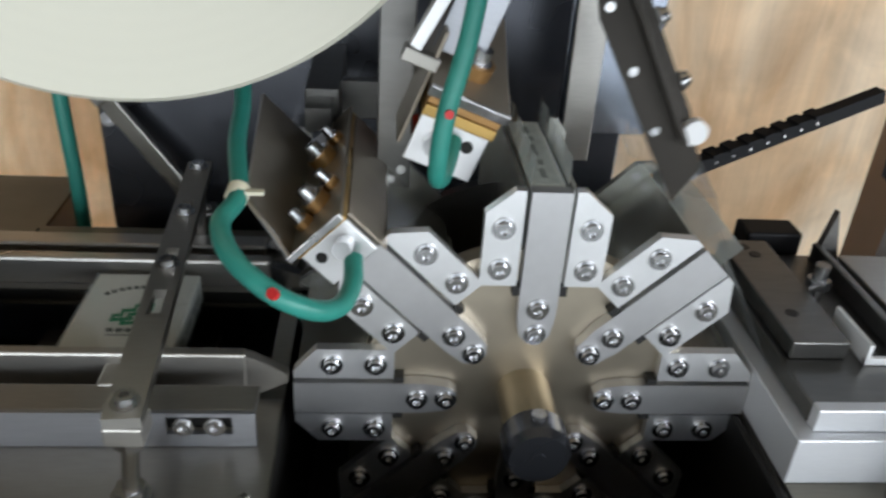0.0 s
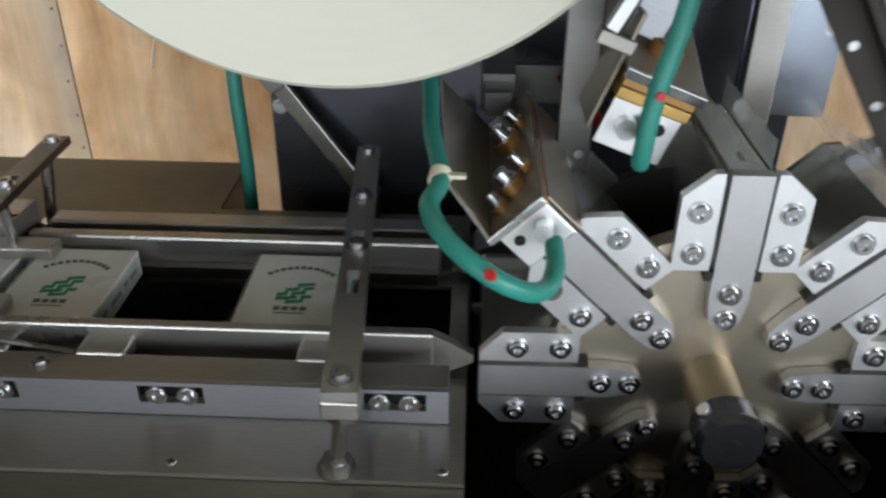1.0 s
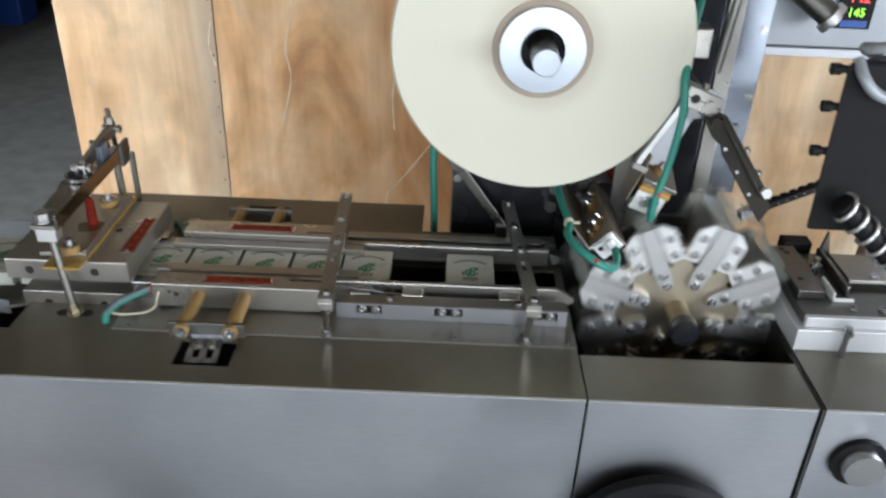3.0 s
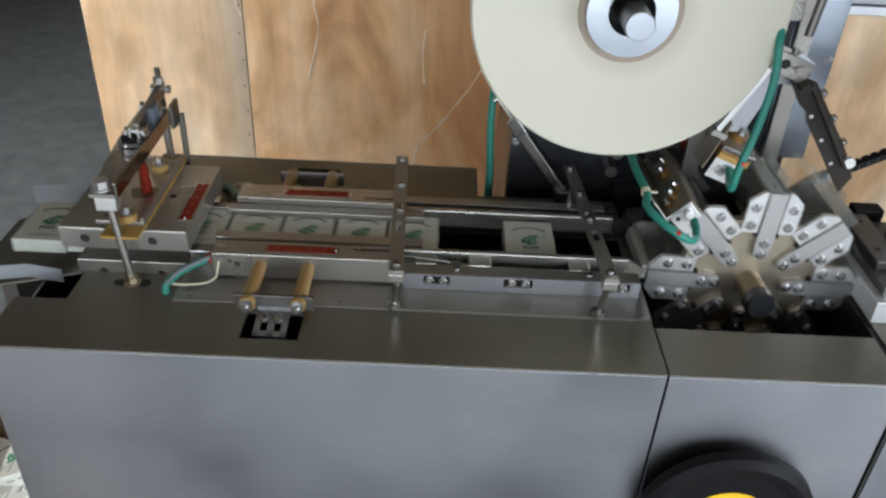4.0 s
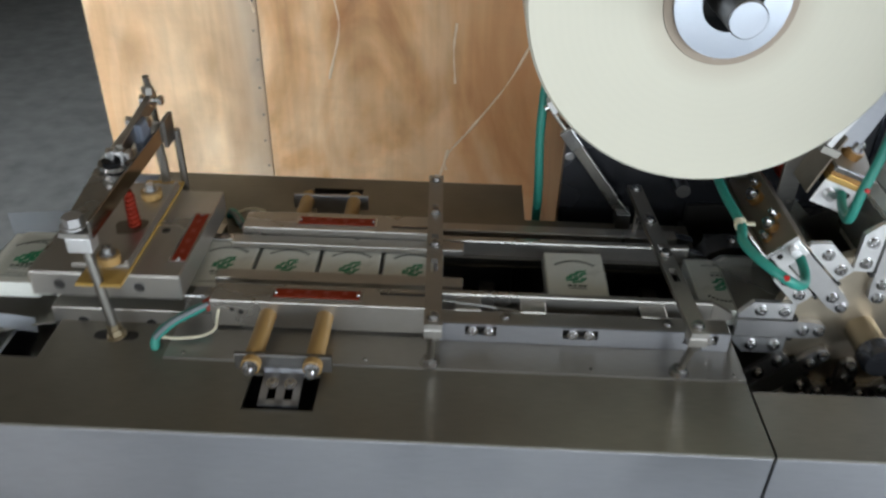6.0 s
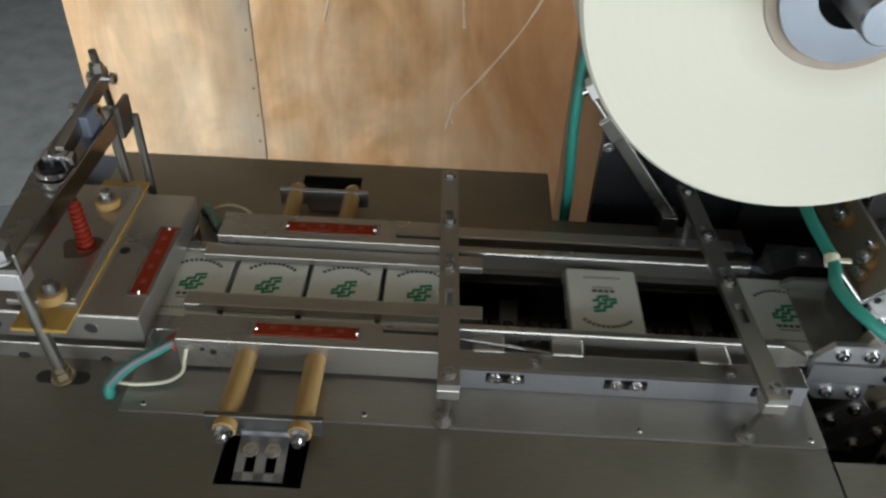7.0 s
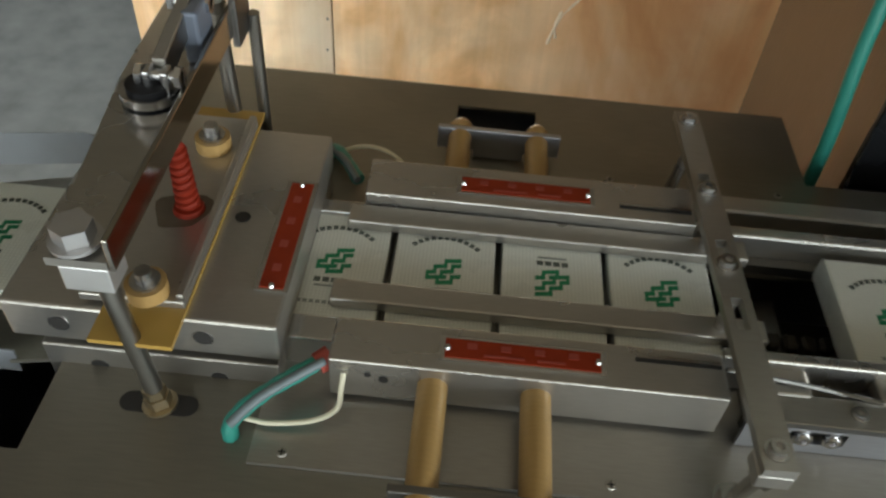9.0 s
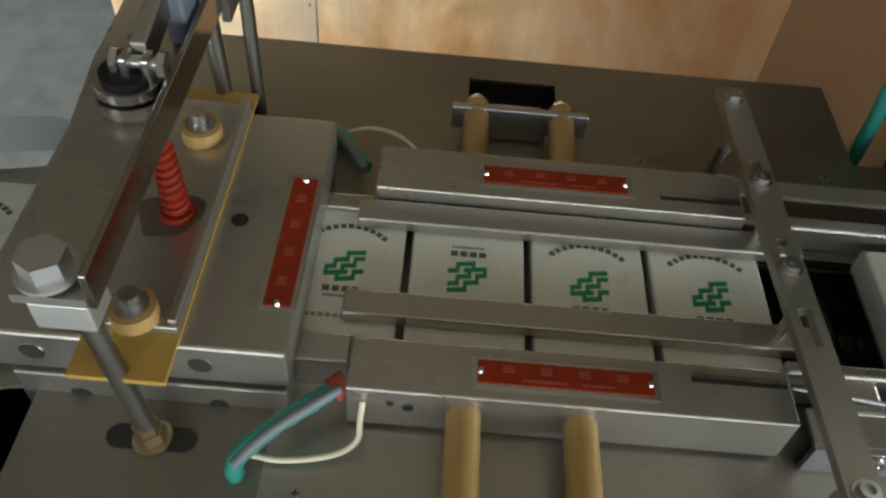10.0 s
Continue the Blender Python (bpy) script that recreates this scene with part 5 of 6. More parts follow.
for x, y, r, h in ((-0.002, 0.072, 0.0075, 0.006), (-0.011, 0.062, 0.005, 0.004), (0.006, 0.084, 0.005, 0.004), (-0.002, 0.128, 0.0085, 0.007), (0.005, 0.148, 0.005, 0.004)):
    p, q = HA @ Vector((x, y, 0.029)), HA @ Vector((x, y, 0.029 + h))
    part("washer", cyl(bmesh.new(), p, q, r, 18), COPPER, heada, "amber screw washer", 40)
    socket_screw(heada, q, q - p, r * 0.62, 0.007)
part("bracket_hole", cyl(bmesh.new(), HA @ Vector((-0.011, 0.0442, 0.0165)), HA @ Vector((-0.011, 0.0434, 0.0165)), 0.0030, 16), PIT, heada)
part("lead_fitting", cyl(bmesh.new(), HA @ Vector((0.003, 0.044, 0.014)), HA @ Vector((0.003, 0.034, 0.016)), 0.0048, 14), BRIGHT, heada, "", 40)
part("lead", tube(bmesh.new(), [(0.262, 0.26, 0.99), (0.276, 0.20, 0.962), (0.285, 0.15, 0.936), (0.2885, 0.10, 0.925), (0.2955, 0.056, 0.9165), (0.291, 0.030, 0.914), (0.300, 0.004, 0.911), (0.319, -0.012, 0.903), (0.336, -0.008, 0.892), (0.347, 0.004, 0.8865), (0.352, 0.020, 0.8885), (0.352, 0.036, 0.893)], 0.0048, 12), HOSE, heada, "green fibre sleeve", 60)
part("lead_mark", cyl(bmesh.new(), (0.3205, -0.0155, 0.9045), (0.3195, -0.0175, 0.9065), 0.0026, 10), REDDOT, heada)
part("lead_tie", cyl(bmesh.new(), (0.2955, 0.060, 0.9175), (0.2945, 0.053, 0.9150), 0.0058, 14), WIRE, heada, "pale cable tie", 40)
part("tie_tail", bx(0.297, 0.308, 0.052, 0.056, 0.9175, 0.9195), WIRE, heada)
part("carrier_arm", bx(0.316, 0.338, 0.192, 0.296, 0.90, 0.925, bevel=0.001), DARKSTEEL, heada)
part("carrier_link", bx(0.318, 0.334, 0.170, 0.1915, 0.905, 0.920), DARKSTEEL, heada)
for x, z in ((0.372, 0.915), (0.386, 0.895)):
    part("terminal_boot", cyl(bmesh.new(), (x, 0.225, z), (x + 0.010, 0.215, z - 0.012), 0.0062, 14), REDSLEEVE, heada, "dull red terminal boot", 40)
part("terminal_bar", bx(0.336, 0.40, 0.226, 0.236, 0.893, 0.920, bevel=0.001), DARKSTEEL, heada)

# ---- swinging sealing head at the top of the turret ----
PX, PZ = 0.450, 1.063  # split clamp on the hinge shaft
HX, HZ = 0.453, 0.892
SHIFT = Vector((0, 0.04, 0))
headb = thing("swinging_sealing_head", (PX, 0.06, PZ), "brass and steel sealing head on a swinging arm", "sealing head", "sealing heads")
part("end_bracket", bx(HX - 0.020, HX + 0.020, 0.0640, 0.0662, HZ + 0.009, HZ + 0.0365, bevel=0.0008), WHITEPLATE, headb, "bright end bracket")
part("bracket_hole", cyl(bmesh.new(), (HX + 0.010, 0.0642, HZ + 0.028), (HX + 0.010, 0.0634, HZ + 0.028), 0.0036, 16), PIT, headb)
part("jaw", bx(HX - 0.018, HX + 0.018, 0.0664, 0.165, HZ + 0.028, HZ + 0.0365, bevel=0.001), DARKSTEEL, headb)
part("insulator_strip", bx(HX - 0.021, HX + 0.021, 0.0605, 0.165, HZ + 0.037, HZ + 0.0435, bevel=0.0008), BRASS, headb, "yellow insulating strip")
part("insulator_strip", bx(HX - 0.021, HX + 0.021, 0.0612, 0.165, HZ + 0.0438, HZ + 0.051, bevel=0.0008), COPPER, headb, "brown insulating strip")
tp = Matrix.Translation((HX, 0.0595, HZ + 0.0525)) @ Matrix.Rotation(radians(13), 4, "X")
part("cover_plate", bx(-0.023, 0.023, 0.0, 0.115, -0.001, 0.002, bevel=0.0006, m=tp), HEADPLATE, headb, "tinted steel cover plate")
part("front_lip", bx(-0.023, 0.023, -0.003, 0.0, -0.003, 0.003, bevel=0.0005, m=tp), BRIGHT, headb)
for y, r in ((0.030, 0.0105), (0.066, 0.0095), (0.098, 0.009)):
    p, q = tp @ Vector((0.0, y, 0.002)), tp @ Vector((0.0, y, 0.010))
    part("washer", cyl(bmesh.new(), p, q, r, 20), COPPER, headb, "amber screw washer", 40)
    socket_screw(headb, q, q - p, 0.0062, 0.008)
part("side_plate", bx(HX - 0.0255, HX - 0.0232, 0.07, 0.165, HZ + 0.014, HZ + 0.080, bevel=0.0006), HEADPLATE, headb, "brown tinted trough plate")
am = Matrix.Translation((HX - 0.037, 0.072, HZ + 0.066)) @ Matrix.Rotation(radians(7), 4, "Y")
part("arm", bx(-0.0035, 0.0035, -0.005, 0.005, 0.0, 0.094, bevel=0.0008, m=am), WHITEPLATE, headb, "bright slim arm")
part("arm_foot", bx(HX - 0.042, HX - 0.022, 0.066, 0.078, HZ + 0.058, HZ + 0.0655, bevel=0.0008), ALU, headb)
part("arm_web", bx(HX - 0.026, HX + 0.002, 0.085, 0.089, HZ + 0.066, HZ + 0.158, bevel=0.0008), STEEL, headb)
part("clamp_block", bx(PX - 0.034, PX + 0.012, 0.048, 0.078, PZ - 0.0125, PZ + 0.0125, bevel=0.001), ALU, headb, "bright split clamp block")
part("clamp_split", bx(PX - 0.0344, PX + 0.0124, 0.0477, 0.0783, PZ - 0.0005, PZ + 0.0005), PIT, headb)
part("clamp_hole", cyl(bmesh.new(), (PX - 0.021, 0.0483, PZ), (PX - 0.021, 0.0475, PZ), 0.0056, 20), PIT, headb)
part("clamp_screw", cyl(bmesh.new(), (PX - 0.012, 0.062, PZ + 0.0125), (PX - 0.012, 0.062, PZ + 0.018), 0.0045, 14), DARKSTEEL, headb, "", 40)
part("lead", tube(bmesh.new(), [(0.392, 0.10, 1.16), (0.388, 0.05, 1.12), (0.3935, 0.022, 1.087), (0.412, 0.015, 1.047), (0.427, 0.010, 0.990), (0.4325, 0.005, 0.950), (0.4405, 0.006, 0.923), (0.447, 0.020, 0.915), (0.452, 0.042, 0.916), (0.454, 0.060, 0.922)], 0.0046, 12), HOSE, headb, "green fibre sleeve", 60)
part("lead_mark", cyl(bmesh.new(), (0.4325, 0.0015, 0.953), (0.4325, -0.0012, 0.9535), 0.0022, 10), REDDOT, headb)
part("lead_fitting", cyl(bmesh.new(), (HX - 0.008, 0.064, HZ + 0.024), (HX - 0.008, 0.056, HZ + 0.024), 0.006, 14), BRIGHT, headb, "", 40)
SHIFT = Vector((0, 0, 0))

# dark folding plate, hinged beside the head
fx, fz = 0.457, 1.046
fold = thing("folding_plate", (fx, 0.09, fz), "dark steel folding plate hinged above the turret", "folding plate")
part("plate", prism(bmesh.new(), [(fx + a, fz + c) for a, c in ((-0.010, 0.006), (0.008, 0.006), (0.015, -0.004), (0.0165, -0.112), (0.012, -0.146), (-0.009, -0.158), (-0.0105, -0.046), (-0.007, -0.034), (-0.011, -0.020))], 0.088, 0.091), FOLDSTEEL, fold)
part("edge_rib", bx(fx + 0.006, fx + 0.0095, 0.080, 0.0878, fz - 0.125, fz - 0.002, bevel=0.0006), FOLDSTEEL, fold)
for z in (-0.022, -0.058, -0.094):
    socket_screw(fold, (fx + 0.0172, 0.0895, fz + z), (1, 0, 0), 0.004, 0.004)
    part("plate_hole", cyl(bmesh.new(), (fx - 0.004, 0.0882, fz + z - 0.02), (fx - 0.004, 0.0876, fz + z - 0.02), 0.0026, 12), BRIGHT, fold)
part("roller", cyl(bmesh.new(), (fx + 0.0145, 0.088, fz - 0.122), (fx + 0.0145, 0.082, fz - 0.122), 0.0068, 18), WHITE, fold, "cream roller", 40)
part("hinge_pin", cyl(bmesh.new(), (fx, 0.075, fz), (fx, 0.104, fz), 0.006, 16), FOLDSTEEL, fold, "", 40)

# fixed shaft and plates behind them
clamp = thing("hinge_carrier", (0.46, 0.16, 1.06), "stainless carrier plate with the hinge shaft", "carrier plate")
part("shaft", cyl(bmesh.new(), (PX, 0.0845, PZ), (PX, 0.296, PZ), 0.0062, 20), ALU, clamp, "", 40)
part("link_rod", cyl(bmesh.new(), (0.452, 0.10, 1.10), (0.468, 0.10, 1.28), 0.005, 14), DARKSTEEL, clamp, "", 40)
part("carrier_plate", bx(0.488, 0.551, 0.226, 0.231, 0.888, 1.40, bevel=0.001), CARRIER, clamp)
part("carrier_foot", bx(0.49, 0.53, 0.231, 0.296, 1.2, 1.21), STEEL, clamp)
part("upper_block", bx(0.405, 0.44, 0.10, 0.13, 1.115, 1.15, bevel=0.002), ALU, clamp)
part("block_post", bx(0.415, 0.43, 0.13, 0.296, 1.125, 1.14), DARKSTEEL, clamp)
part("hinge_arm", bx(fx - 0.028, fx + 0.012, 0.104, 0.112, fz - 0.006, fz + 0.016, bevel=0.001), STEEL, clamp)
part("hinge_mount", bx(fx - 0.02, fx + 0.004, 0.112, 0.296, fz - 0.003, fz + 0.012), STEEL, clamp)
for z in (0.95, 1.03, 1.12):
    socket_screw(clamp, (0.543, 0.226, z), (0, -1, 0), 0.0042, 0.003)

# loose green hose beside the column
hose = thing("green_hose", (0.122, 0.3, T), "green hose running up beside the column", "hose")
part("hose", tube(bmesh.new(), [(0.124, 0.30, 0.70), (0.124, 0.302, 0.80), (0.120, 0.31, 0.90), (0.128, 0.318, 1.0), (0.155, 0.29, 1.15), (0.2, 0.27, 1.35)], 0.0058, 12), HOSE, hose, "", 60)
part("branch", tube(bmesh.new(), [(0.127, 0.318, 0.99), (0.137, 0.30, 1.005), (0.155, 0.285, 1.012), (0.195, 0.28, 1.004)], 0.0048, 10), HOSE, hose, "", 60)

# ---- feeding end at the right ----
feed = thing("feed_block", (0.72, 0.03, T), "machined feed block with adjusting screws beside the turret", "feed block")
part("lower_block", bx(0.584, 0.84, -0.002, 0.17, T + 0.0005, 0.811, bevel=0.001), PALEALU, feed)
part("front_bar", bx(0.594, 0.84, 0.004, 0.0118, 0.8115, 0.826, bevel=0.001), PALEALU, feed)
part("upper_plate", bx(0.594, 0.84, 0.012, 0.172, 0.8115, 0.824, bevel=0.001), DARKSTEEL, feed)
b = bmesh.new()
cyl(b, (0.640, -0.012, T), (0.640, -0.012, 0.812), 0.0042, 14)
hexagon(b, (0.640, -0.012, 0.812), (0.640, -0.012, 0.819), 0.007)
cyl(b, (0.640, -0.012, 0.819), (0.640, -0.012, 0.824), 0.005, 14)
part("stud", b, BRIGHT, feed, "", 35)
part("raised_plate", bx(0.598, 0.632, 0.05, 0.17, 0.8245, 0.836, bevel=0.001), DARKSTEEL, feed)
part("guide_plate", bx(0.663, 0.668, 0.06, 0.165, 0.8245, 0.838, bevel=0.001), DARKSTEEL, feed)
part("white_corner", bx(0.640, 0.6425, 0.045, 0.085, 0.8245, 0.838), WHITE, feed, "pale edge strip")
part("white_corner", bx(0.640, 0.668, 0.045, 0.0475, 0.8245, 0.829), WHITE, feed, "pale edge strip")
b = bmesh.new()
cyl(b, (0.640, 0.110, 0.8245), (0.640, 0.110, 0.852), 0.0045, 14)
hexagon(b, (0.640, 0.110, 0.836), (0.640, 0.110, 0.842), 0.0075)
part("post", b, BRIGHT, feed, "", 40)
part("bright_shelf", bx(0.674, 0.76, 0.08, 0.15, 0.832, 0.837, bevel=0.001), RAIL, feed)
part("shelf_leg", bx(0.69, 0.74, 0.10, 0.13, 0.8245, 0.832), DARKSTEEL, feed)
for x, y in ((0.61, 0.08), (0.616, 0.15), (0.612, 0.16)):
    part("dimple", cyl(bmesh.new(), (x, y, 0.8355), (x, y, 0.8363), 0.004, 14), PIT, feed)
for x, y, z in ((0.66, 0.03, 0.824), (0.70, 0.03, 0.824), (0.74, 0.03, 0.824), (0.71, 0.09, 0.837), (0.735, 0.14, 0.837)):
    socket_screw(feed, (x, y, z), (0, 0, 1), 0.0048, 0.004)
part("fin", prism(bmesh.new(), [(0.664, 0.8245), (0.682, 0.8245), (0.672, 0.864)], 0.160, 0.166), DARKSTEEL, feed)

part("bracket_block", bx(0.622, 0.662, 0.176, 0.20, T + 0.0005, 0.838, bevel=0.002), BLACK, feed, "black bracket block")
film = thing("loose_film", (0.56, 0.10, 0.80), "loose clear wrapping film hanging beside the turret", "film")
for pts, name in (([(0.592, 0.055, 0.812), (0.580, 0.058, 0.835), (0.566, 0.064, 0.862), (0.556, 0.075, 0.885), (0.552, 0.09, 0.905)], "sheet"), ([(0.500, 0.10, 0.925), (0.520, 0.105, 0.915), (0.538, 0.10, 0.902), (0.552, 0.09, 0.905)], "sheet")):
    line = smooth_line(pts, 4)
    b = bmesh.new()
    va = [b.verts.new(p) for p in line]
    vb = [b.verts.new(p + Vector((0.012 + 0.004 * math.sin(k * 1.3), 0.075, -0.006 + 0.003 * math.sin(k * 2.1)))) for k, p in enumerate(line)]
    for k in range(len(line) - 1):
        b.faces.new((va[k], va[k + 1], vb[k + 1], vb[k]))
    part(name, b, FILM, film, "crinkled clear sheet", 60)

# black drive housing with knobs and a spring, held out over the feeding end
drive = thing("drive_housing", (0.80, -0.05, T), "black drive housing with round knobs and a coil spring", "drive housing")
b = bmesh.new()
foot_ = [(0.507, -0.10), (0.632, -0.10), (0.632, -0.055), (0.575, -0.055)]
lo_ = [b.verts.new((x, y, 1.0)) for x, y in foot_]
hi_ = [b.verts.new((x - 0.004, y, 1.175)) for x, y in foot_]
b.faces.new(lo_[::-1])
b.faces.new(hi_)
for k in range(4):
    b.faces.new((lo_[k], lo_[(k + 1) % 4], hi_[(k + 1) % 4], hi_[k]))
bmesh.ops.recalc_face_normals(b, faces=b.faces)
bmesh.ops.bevel(b, geom=b.edges[:], offset=0.004, segments=2, affect="EDGES", profile=0.5)
part("housing", b, BLACK, drive)
part("arm", bx(0.6325, 0.70, -0.092, -0.062, 1.13, 1.165, bevel=0.002), BLACK, drive)
part("post", bx(0.70, 0.725, -0.092, -0.062, T + 0.0005, 1.165, bevel=0.002), BLACK, drive)
part("foot", bx(0.69, 0.735, -0.10, -0.055, T + 0.0002, T + 0.008, bevel=0.001), BLACK, drive)
for x, z in ((0.503, 1.166), (0.504, 1.130), (0.505, 1.085)):
    part("knob", cyl(bmesh.new(), (x - 0.002, -0.094, z), (x - 0.010, -0.094, z), 0.0056, 18), BLACK, drive, "", 40)
    part("knob_stem", cyl(bmesh.new(), (x + 0.02, -0.094, z), (x - 0.0025, -0.094, z), 0.004, 12), BLACK, drive, "", 40)
a0, a1 = Vector((0.528, -0.117, 1.040)), Vector((0.640, -0.117, 0.940))
d = (a1 - a0).normalized()
part("spring_rod", cyl(bmesh.new(), a0, a1, 0.011, 20), BLACK, drive, "dark spring rod", 40)
side = d.orthogonal().normalized()
up = d.cross(side)
coil = [a0 + (a1 - a0) * (k / 112) + (side * math.cos(k * math.pi / 7) + up * math.sin(k * math.pi / 7)) * 0.0135 for k in range(113)]
part("coil_spring", tube(bmesh.new(), coil, 0.0020, 8, 1), WHITEPLATE, drive, "pale steel coil spring", 40)
part("spring_seat", bx(0.628, 0.70, -0.128, -0.0925, 0.925, 0.952, bevel=0.002), BLACK, drive)
part("grey_hose", tube(bmesh.new(), [(0.56, -0.04, 1.165), (0.528, -0.075, 1.181), (0.523, -0.10, 1.188), (0.55, -0.112, 1.192), (0.60, -0.105, 1.186), (0.625, -0.08, 1.172)], 0.0055, 12), PANELGREY, drive, "grey plastic hose", 60)
part("grey_hose", tube(bmesh.new(), [(0.515, -0.094, 1.176), (0.519, -0.108, 1.162), (0.535, -0.112, 1.148), (0.57, -0.112, 1.140), (0.63, -0.110, 1.136)], 0.0055, 12), PANELGREY, drive, "grey plastic hose", 60)
# chain-like cable from the housing to the folding plate
cab = thing("drive_chain", (0.6, 0.2, 0.9), "black toothed drive belt running to the turret", "drive belt")
a0, a1 = Vector((0.568, 0.20, 0.870)), Vector((0.735, 0.254, 0.916))
d = (a1 - a0)
q = d.normalized().to_track_quat("X", "Z").to_matrix().to_4x4()
b = bmesh.new()
box(b, 0, d.length, -0.005, 0.005, -0.005, 0.005, m=Matrix.Translation(a0) @ q)
for i in range(9):
    box(b, i * 0.0145, i * 0.0145 + 0.009, -0.0065, 0.0065, 0.004, 0.0065, m=Matrix.Translation(a0) @ q)
part("belt", b, BLACK, cab)
b = bmesh.new()
for i in range(9):
    box(b, i * 0.0145 + 0.002, i * 0.0145 + 0.0045, -0.0056, -0.0045, -0.001, 0.001, m=Matrix.Translation(a0) @ q)
part("rivets", b, BRIGHT, cab)

part("clip", bx(-0.012, 0.016, -0.006, 0.006, -0.006, 0.007, m=Matrix.Translation(a0) @ q), PANELGREY, cab, "pale belt clip")
cord = thing("hanging_cord", (0.66, 1.14, 0.3), "thin dark cord hanging in front of the plywood", "cord")
part("cord", tube(bmesh.new(), [(0.700, 1.16, 1.406), (0.694, 1.142, 1.39), (0.696, 1.142, 1.3), (0.700, 1.14, 1.1), (0.685, 1.14, 0.8), (0.70, 1.14, 0.55), (0.69, 1.14, 0.3), (0.70, 1.13, 0.0)], 0.005, 8), BLACK, cord, "", 60)

# control panel on an arm
pan = thing("control_panel", (0.70, 0.43, 1.06), "grey control box with a temperature display", "control box")
part("housing", bx(0.535, 1.20, 0.36, 0.50, 1.066, 1.40, bevel=0.002), PANELGREY, pan)
part("lower_edge", bx(0.533, 1.202, 0.355, 0.50, 1.052, 1.065, bevel=0.001), STEEL, pan)
dsp = part("display", bx(0.690, 0.740, 0.352, 0.3595, 1.096, 1.161, bevel=0.001), BLACK, pan, "black temperature display")


def digits(text, x, z, h, material, parent, y=0.3515):
    cu = bpy.data.curves.new("digits", "FONT")
    cu.body, cu.size, cu.extrude = text, h, 0.0002
    tmp = bpy.data.objects.new("digits", cu)
    scene.collection.objects.link(tmp)
    me = bpy.data.meshes.new_from_object(tmp.evaluated_get(bpy.context.evaluated_depsgraph_get()))
    bpy.data.objects.remove(tmp)
    bm = bmesh.new()
    bm.from_mesh(me)
    bpy.data.meshes.remove(me)
    bmesh.ops.transform(bm, matrix=Matrix.Translation((x, y, z)) @ Matrix.Rotation(radians(90), 4, "X"), verts=bm.verts)
    return part("digits", bm, material, parent, "glowing digits")


digits("142", 0.701, 1.134, 0.02, LEDRED, dsp)
digits("145", 0.703, 1.114, 0.017, LEDGREEN, dsp)
part("button_row", bx(0.696, 0.734, 0.3505, 0.352, 1.099, 1.108), BLUEPL, dsp, "blue button row")
part("pipe", cyl(bmesh.new(), (0.668, 0.318, 1.118), (0.572, 0.352, 1.185), 0.017, 24), DARKSTEEL, pan, "dull pipe", 40)
ax = (Vector((0.668, 0.318, 1.118)) - Vector((0.572, 0.352, 1.185))).normalized()
p = Vector((0.668, 0.318, 1.118))
part("pipe_cap", cyl(bmesh.new(), p - ax * 0.006, p + ax * 0.004, 0.0225, 28), WHITEPLATE, pan, "round metal pipe cap", 40)
part("cap_recess", cyl(bmesh.new(), p + ax * 0.004, p + ax * 0.0046, 0.0165, 28), DARKSTEEL, pan, "", 40)
part("cap_boss", cyl(bmesh.new(), p + ax * 0.0046, p + ax * 0.009, 0.010, 24), WHITEPLATE, pan, "", 40)
part("cap_bore", cyl(bmesh.new(), p + ax * 0.009, p + ax * 0.0095, 0.0045, 16), PIT, pan, "", 40)
part("stand", bx(0.90, 0.96, 0.42, 0.48, 0.0, 1.066), STEEL, pan)

# turret outlet guide between lane and wheel
outg = thing("outlet_guide", (0.33, 0.19, T), "dark steel guide block beside the turret outlet", "guide block")
part("block", prism(bmesh.new(), [(0.305, 0.785), (0.315, 0.803), (0.335, 0.812), (0.362, 0.812), (0.362, 0.785)], 0.175, 0.205), DARKSTEEL, outg)
socket_screw(outg, (0.345, 0.19, 0.812), (0, 0, 1), 0.005, 0.004)
part("leg", bx(0.32, 0.35, 0.206, 0.222, 0.606, 0.80), DARKSTEEL, outg)

# ---- floor clutter at the left ----
cbox = thing("cardboard_box", (-0.57, 0.0, 0), "open brown cardboard box beside the machine holding wrapped packs", "box")
x0, x1, y0, y1, h = -0.715, -0.466, -0.24, 0.21, 0.42
part("wall", bx(x0, x1, y0, y0 + 0.005, 0.004, h), CARD, cbox)
part("wall", bx(x0, x1, y1 - 0.005, y1, 0.004, h), CARD, cbox)
part("wall", bx(x0, x0 + 0.005, y0 + 0.005, y1 - 0.005, 0.004, h), CARD, cbox)
part("wall", bx(x1 - 0.005, x1, y0 + 0.005, y1 - 0.005, 0.004, h), CARD, cbox)
part("bottom", bx(x0, x1, y0, y1, 0.0, 0.004), CARD, cbox)
fl = Matrix.Translation((x0, 0, h)) @ Matrix.Rotation(radians(12), 4, "Y")
part("flap", bx(-0.30, 0.0, y0, y1, 0.0, 0.004, m=fl), CARD, cbox)
fl = Matrix.Translation((0, y1, h)) @ Matrix.Rotation(radians(-40), 4, "X")
part("flap", bx(x0, x1, 0.0, 0.10, -0.004, 0.0, m=fl), CARD, cbox)
part("filler", bx(x0 + 0.006, x1 - 0.006, y0 + 0.006, y1 - 0.006, 0.004, 0.21), CARD, cbox)
rnd = random.Random(4)
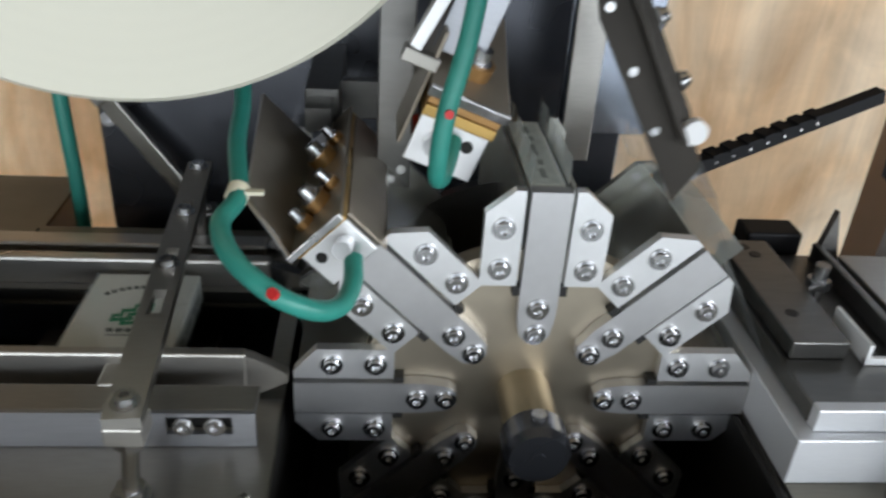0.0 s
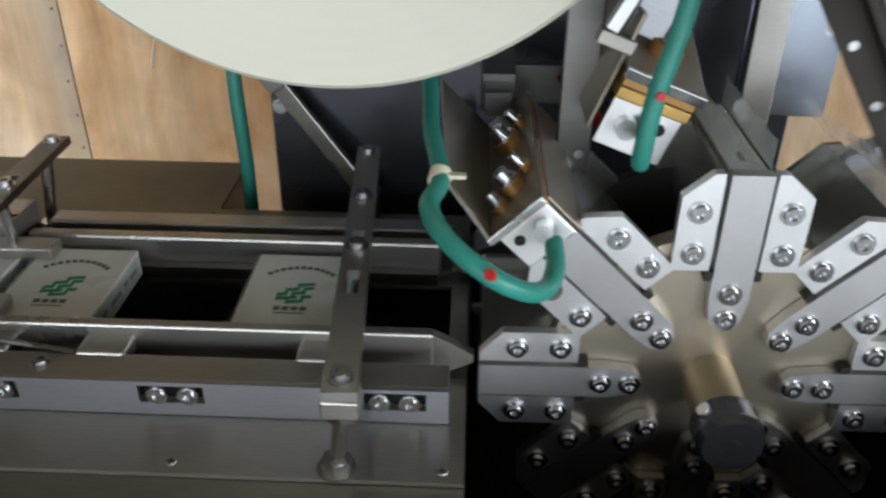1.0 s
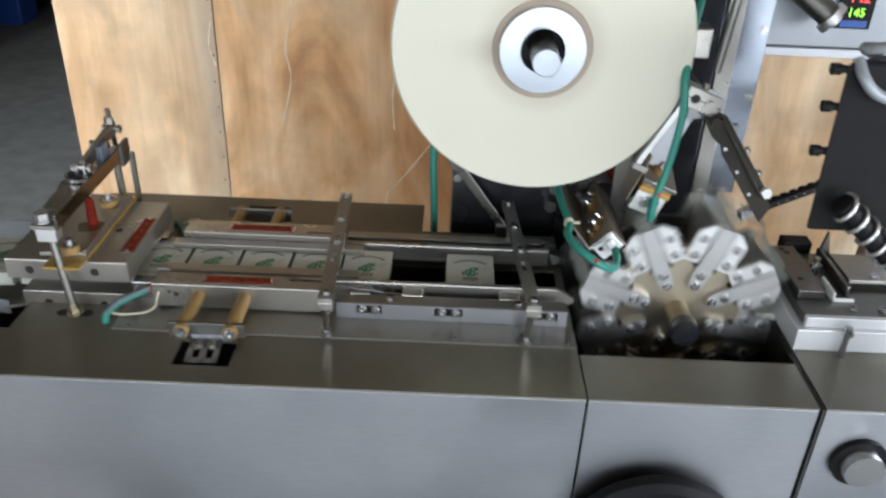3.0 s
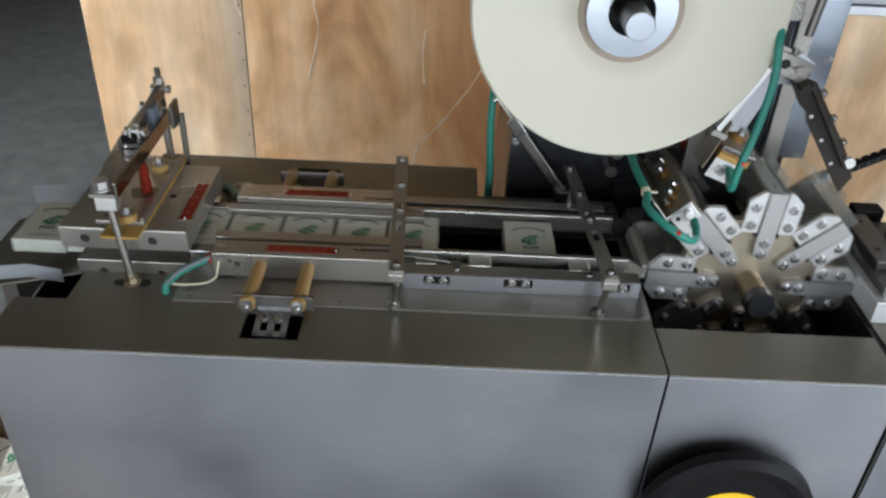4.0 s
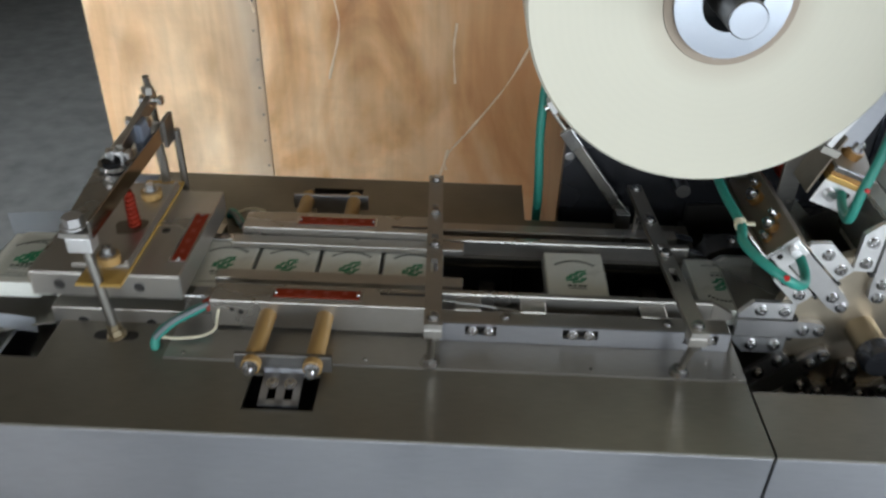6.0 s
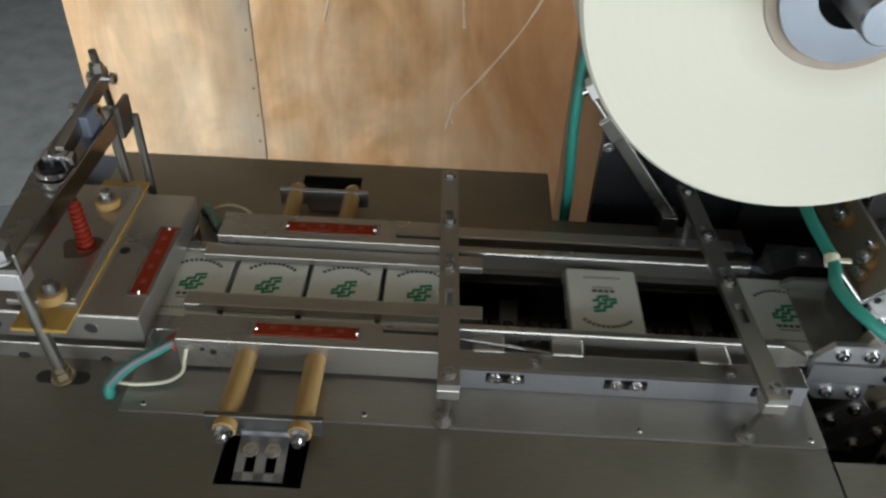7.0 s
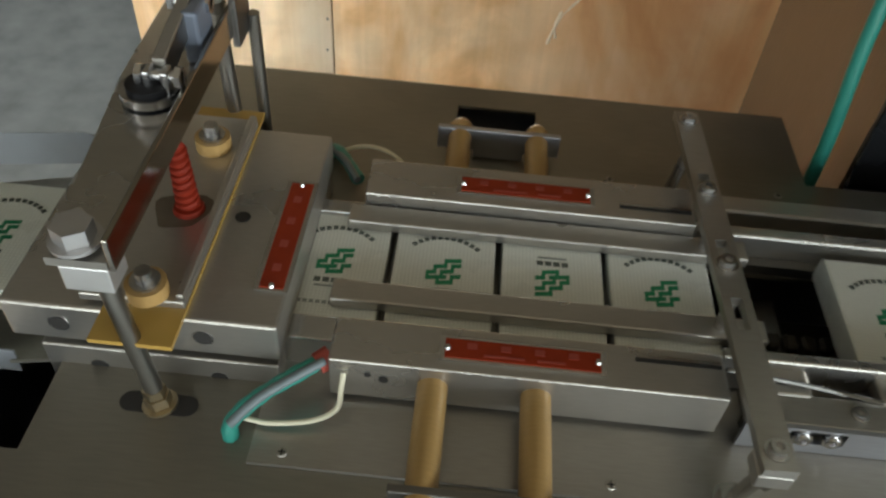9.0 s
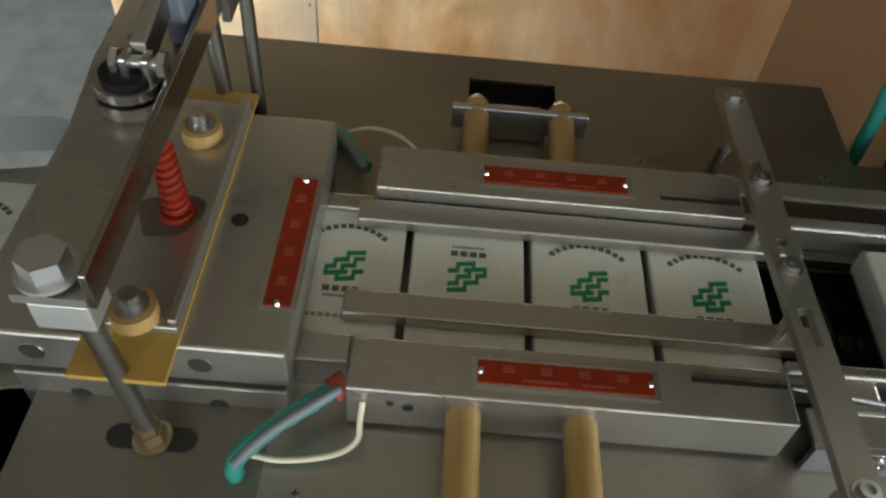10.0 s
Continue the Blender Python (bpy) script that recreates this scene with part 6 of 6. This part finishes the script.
for i in range(44):
    m = Matrix.Translation((rnd.uniform(-0.66, -0.522), rnd.uniform(-0.16, 0.14), 0.235 + 0.012 * (i // 5) + rnd.uniform(0, 0.01))) @ Euler((rnd.uniform(-0.45, 0.45), rnd.uniform(-0.45, 0.45), rnd.uniform(1.2, 2.0))).to_matrix().to_4x4()
    p = copy_thing(master, m)
    tagged(p, "white film-wrapped carton lying loose in the cardboard box", "pack", "packs in the box")

pnl = thing("pale_board", (-2.7, 3.4, 0), "pale grey board leaning on legs far off in the workshop", "board")
part("board", bx(-2.98, -2.42, 3.40, 3.43, 0.05, 1.35, bevel=0.002), PANELGREY, pnl)
for x in (-2.95, -2.48):
    part("leg", bx(x, x + 0.03, 3.43, 3.47, 0, 0.9), DARKSTEEL, pnl)
dk = thing("dark_machine", (-2.0, 4.6, 0), "dark machine standing in the shade far off", "machine")
part("body", bx(-2.8, -1.2, 4.42, 4.9, 0.12, 1.3, bevel=0.02), BLACK, dk)
part("hood", bx(-2.6, -1.5, 4.46, 4.86, 1.3, 1.55, bevel=0.03), BLACK, dk)
for x in (-2.7, -1.4):
    part("foot", bx(x, x + 0.1, 4.5, 4.85, 0, 0.12), BLACK, dk)
bc = thing("plastic_crate", (-2.65, 4.25, 0), "blue plastic crate on the floor before the dark machine", "crate")
part("body", bx(-2.82, -2.5, 4.14, 4.36, 0.0, 0.2, bevel=0.01), BLUEPL, bc)
part("rim", bx(-2.83, -2.49, 4.13, 4.37, 0.18, 0.205, bevel=0.006), BLUEPL, bc)


# ---- motions ----
def cycle(times):
    """All times within the clip at the given offsets of every step."""
    out = {0.0, 10.0}
    for k in range(-2, 13):
        for u in times:
            t = FIRST + PERIOD * k + u
            if 0 <= t <= 10:
                out.add(round(round(t * FPS) / FPS, 5))
    return sorted(out)


def swing(u, keys):
    """A value over the step's offset u, held and eased between keys."""
    u = u % PERIOD
    for (a, va), (b_, vb) in zip(keys, keys[1:]):
        if a <= u <= b_:
            f = (u - a) / (b_ - a)
            return va + (vb - va) * f * f * (3 - 2 * f)
    return keys[-1][1]


def motions():
    step = [-0.1, -0.067, -0.033, 0.0, 0.033, 0.067, 0.1]
    walk(wheel, [(t, pose(WX, 0.06, WZ, 0, -45 * turn_at(t), 0)) for t in cycle(step)])
    lane_t = step + [0.133, 0.19, 0.26, 0.33, 0.39, 0.5, 0.56, 0.66, 0.755, 0.8]
    for i, p, flip in PACKS:
        walk(p, [(t, pack_pose(i, t, flip)) for t in cycle(lane_t)])
        for ob in p.children:
            if "_flap" in ob.name:
                side = 1 if ob.name.startswith("trailing") else -1
                walk(ob, [(t, flap_pose(i, t, flip, side)) for t in cycle(step + [0.16, 0.2, 0.23, 0.27, 0.30])])
    hb = [(0.0, 21), (0.30, 21), (0.42, 2.5), (0.62, 2.5), (0.75, 21), (0.935, 21)]
    walk(headb, [(t, pose(PX, 0.06, PZ, 0, swing(t - FIRST, hb), 0)) for t in cycle([0.0, 0.30, 0.333, 0.367, 0.40, 0.42, 0.62, 0.667, 0.70, 0.75])])
    fp = [(0.0, -35), (0.13, -32), (0.25, -6), (0.333, -6), (0.48, -36), (0.56, -40), (0.735, -28), (0.80, -32), (0.935, -35)]
    walk(fold, [(t, pose(fx, 0.09, fz, 0, swing(t - FIRST, fp), 0)) for t in cycle([0.0, 0.13, 0.167, 0.20, 0.25, 0.333, 0.367, 0.4, 0.45, 0.48, 0.56, 0.735, 0.80])])
    pr = [(0.0, 0.011), (0.17, 0.011), (0.30, 0.0), (0.70, 0.0), (0.82, 0.011), (0.935, 0.011)]
    walk(press, [(t, pose(-0.34, 0.115, 0.8 + swing(t - FIRST, pr))) for t in cycle([0.0, 0.17, 0.2, 0.233, 0.267, 0.30, 0.70, 0.733, 0.767, 0.82])])
    walk(rock, [(t, pose(-0.34, 0.178, 0.945, -swing(t - FIRST, pr) * 320, 0, 0)) for t in cycle([0.0, 0.17, 0.2, 0.233, 0.267, 0.30, 0.70, 0.733, 0.767, 0.82])])


motions()
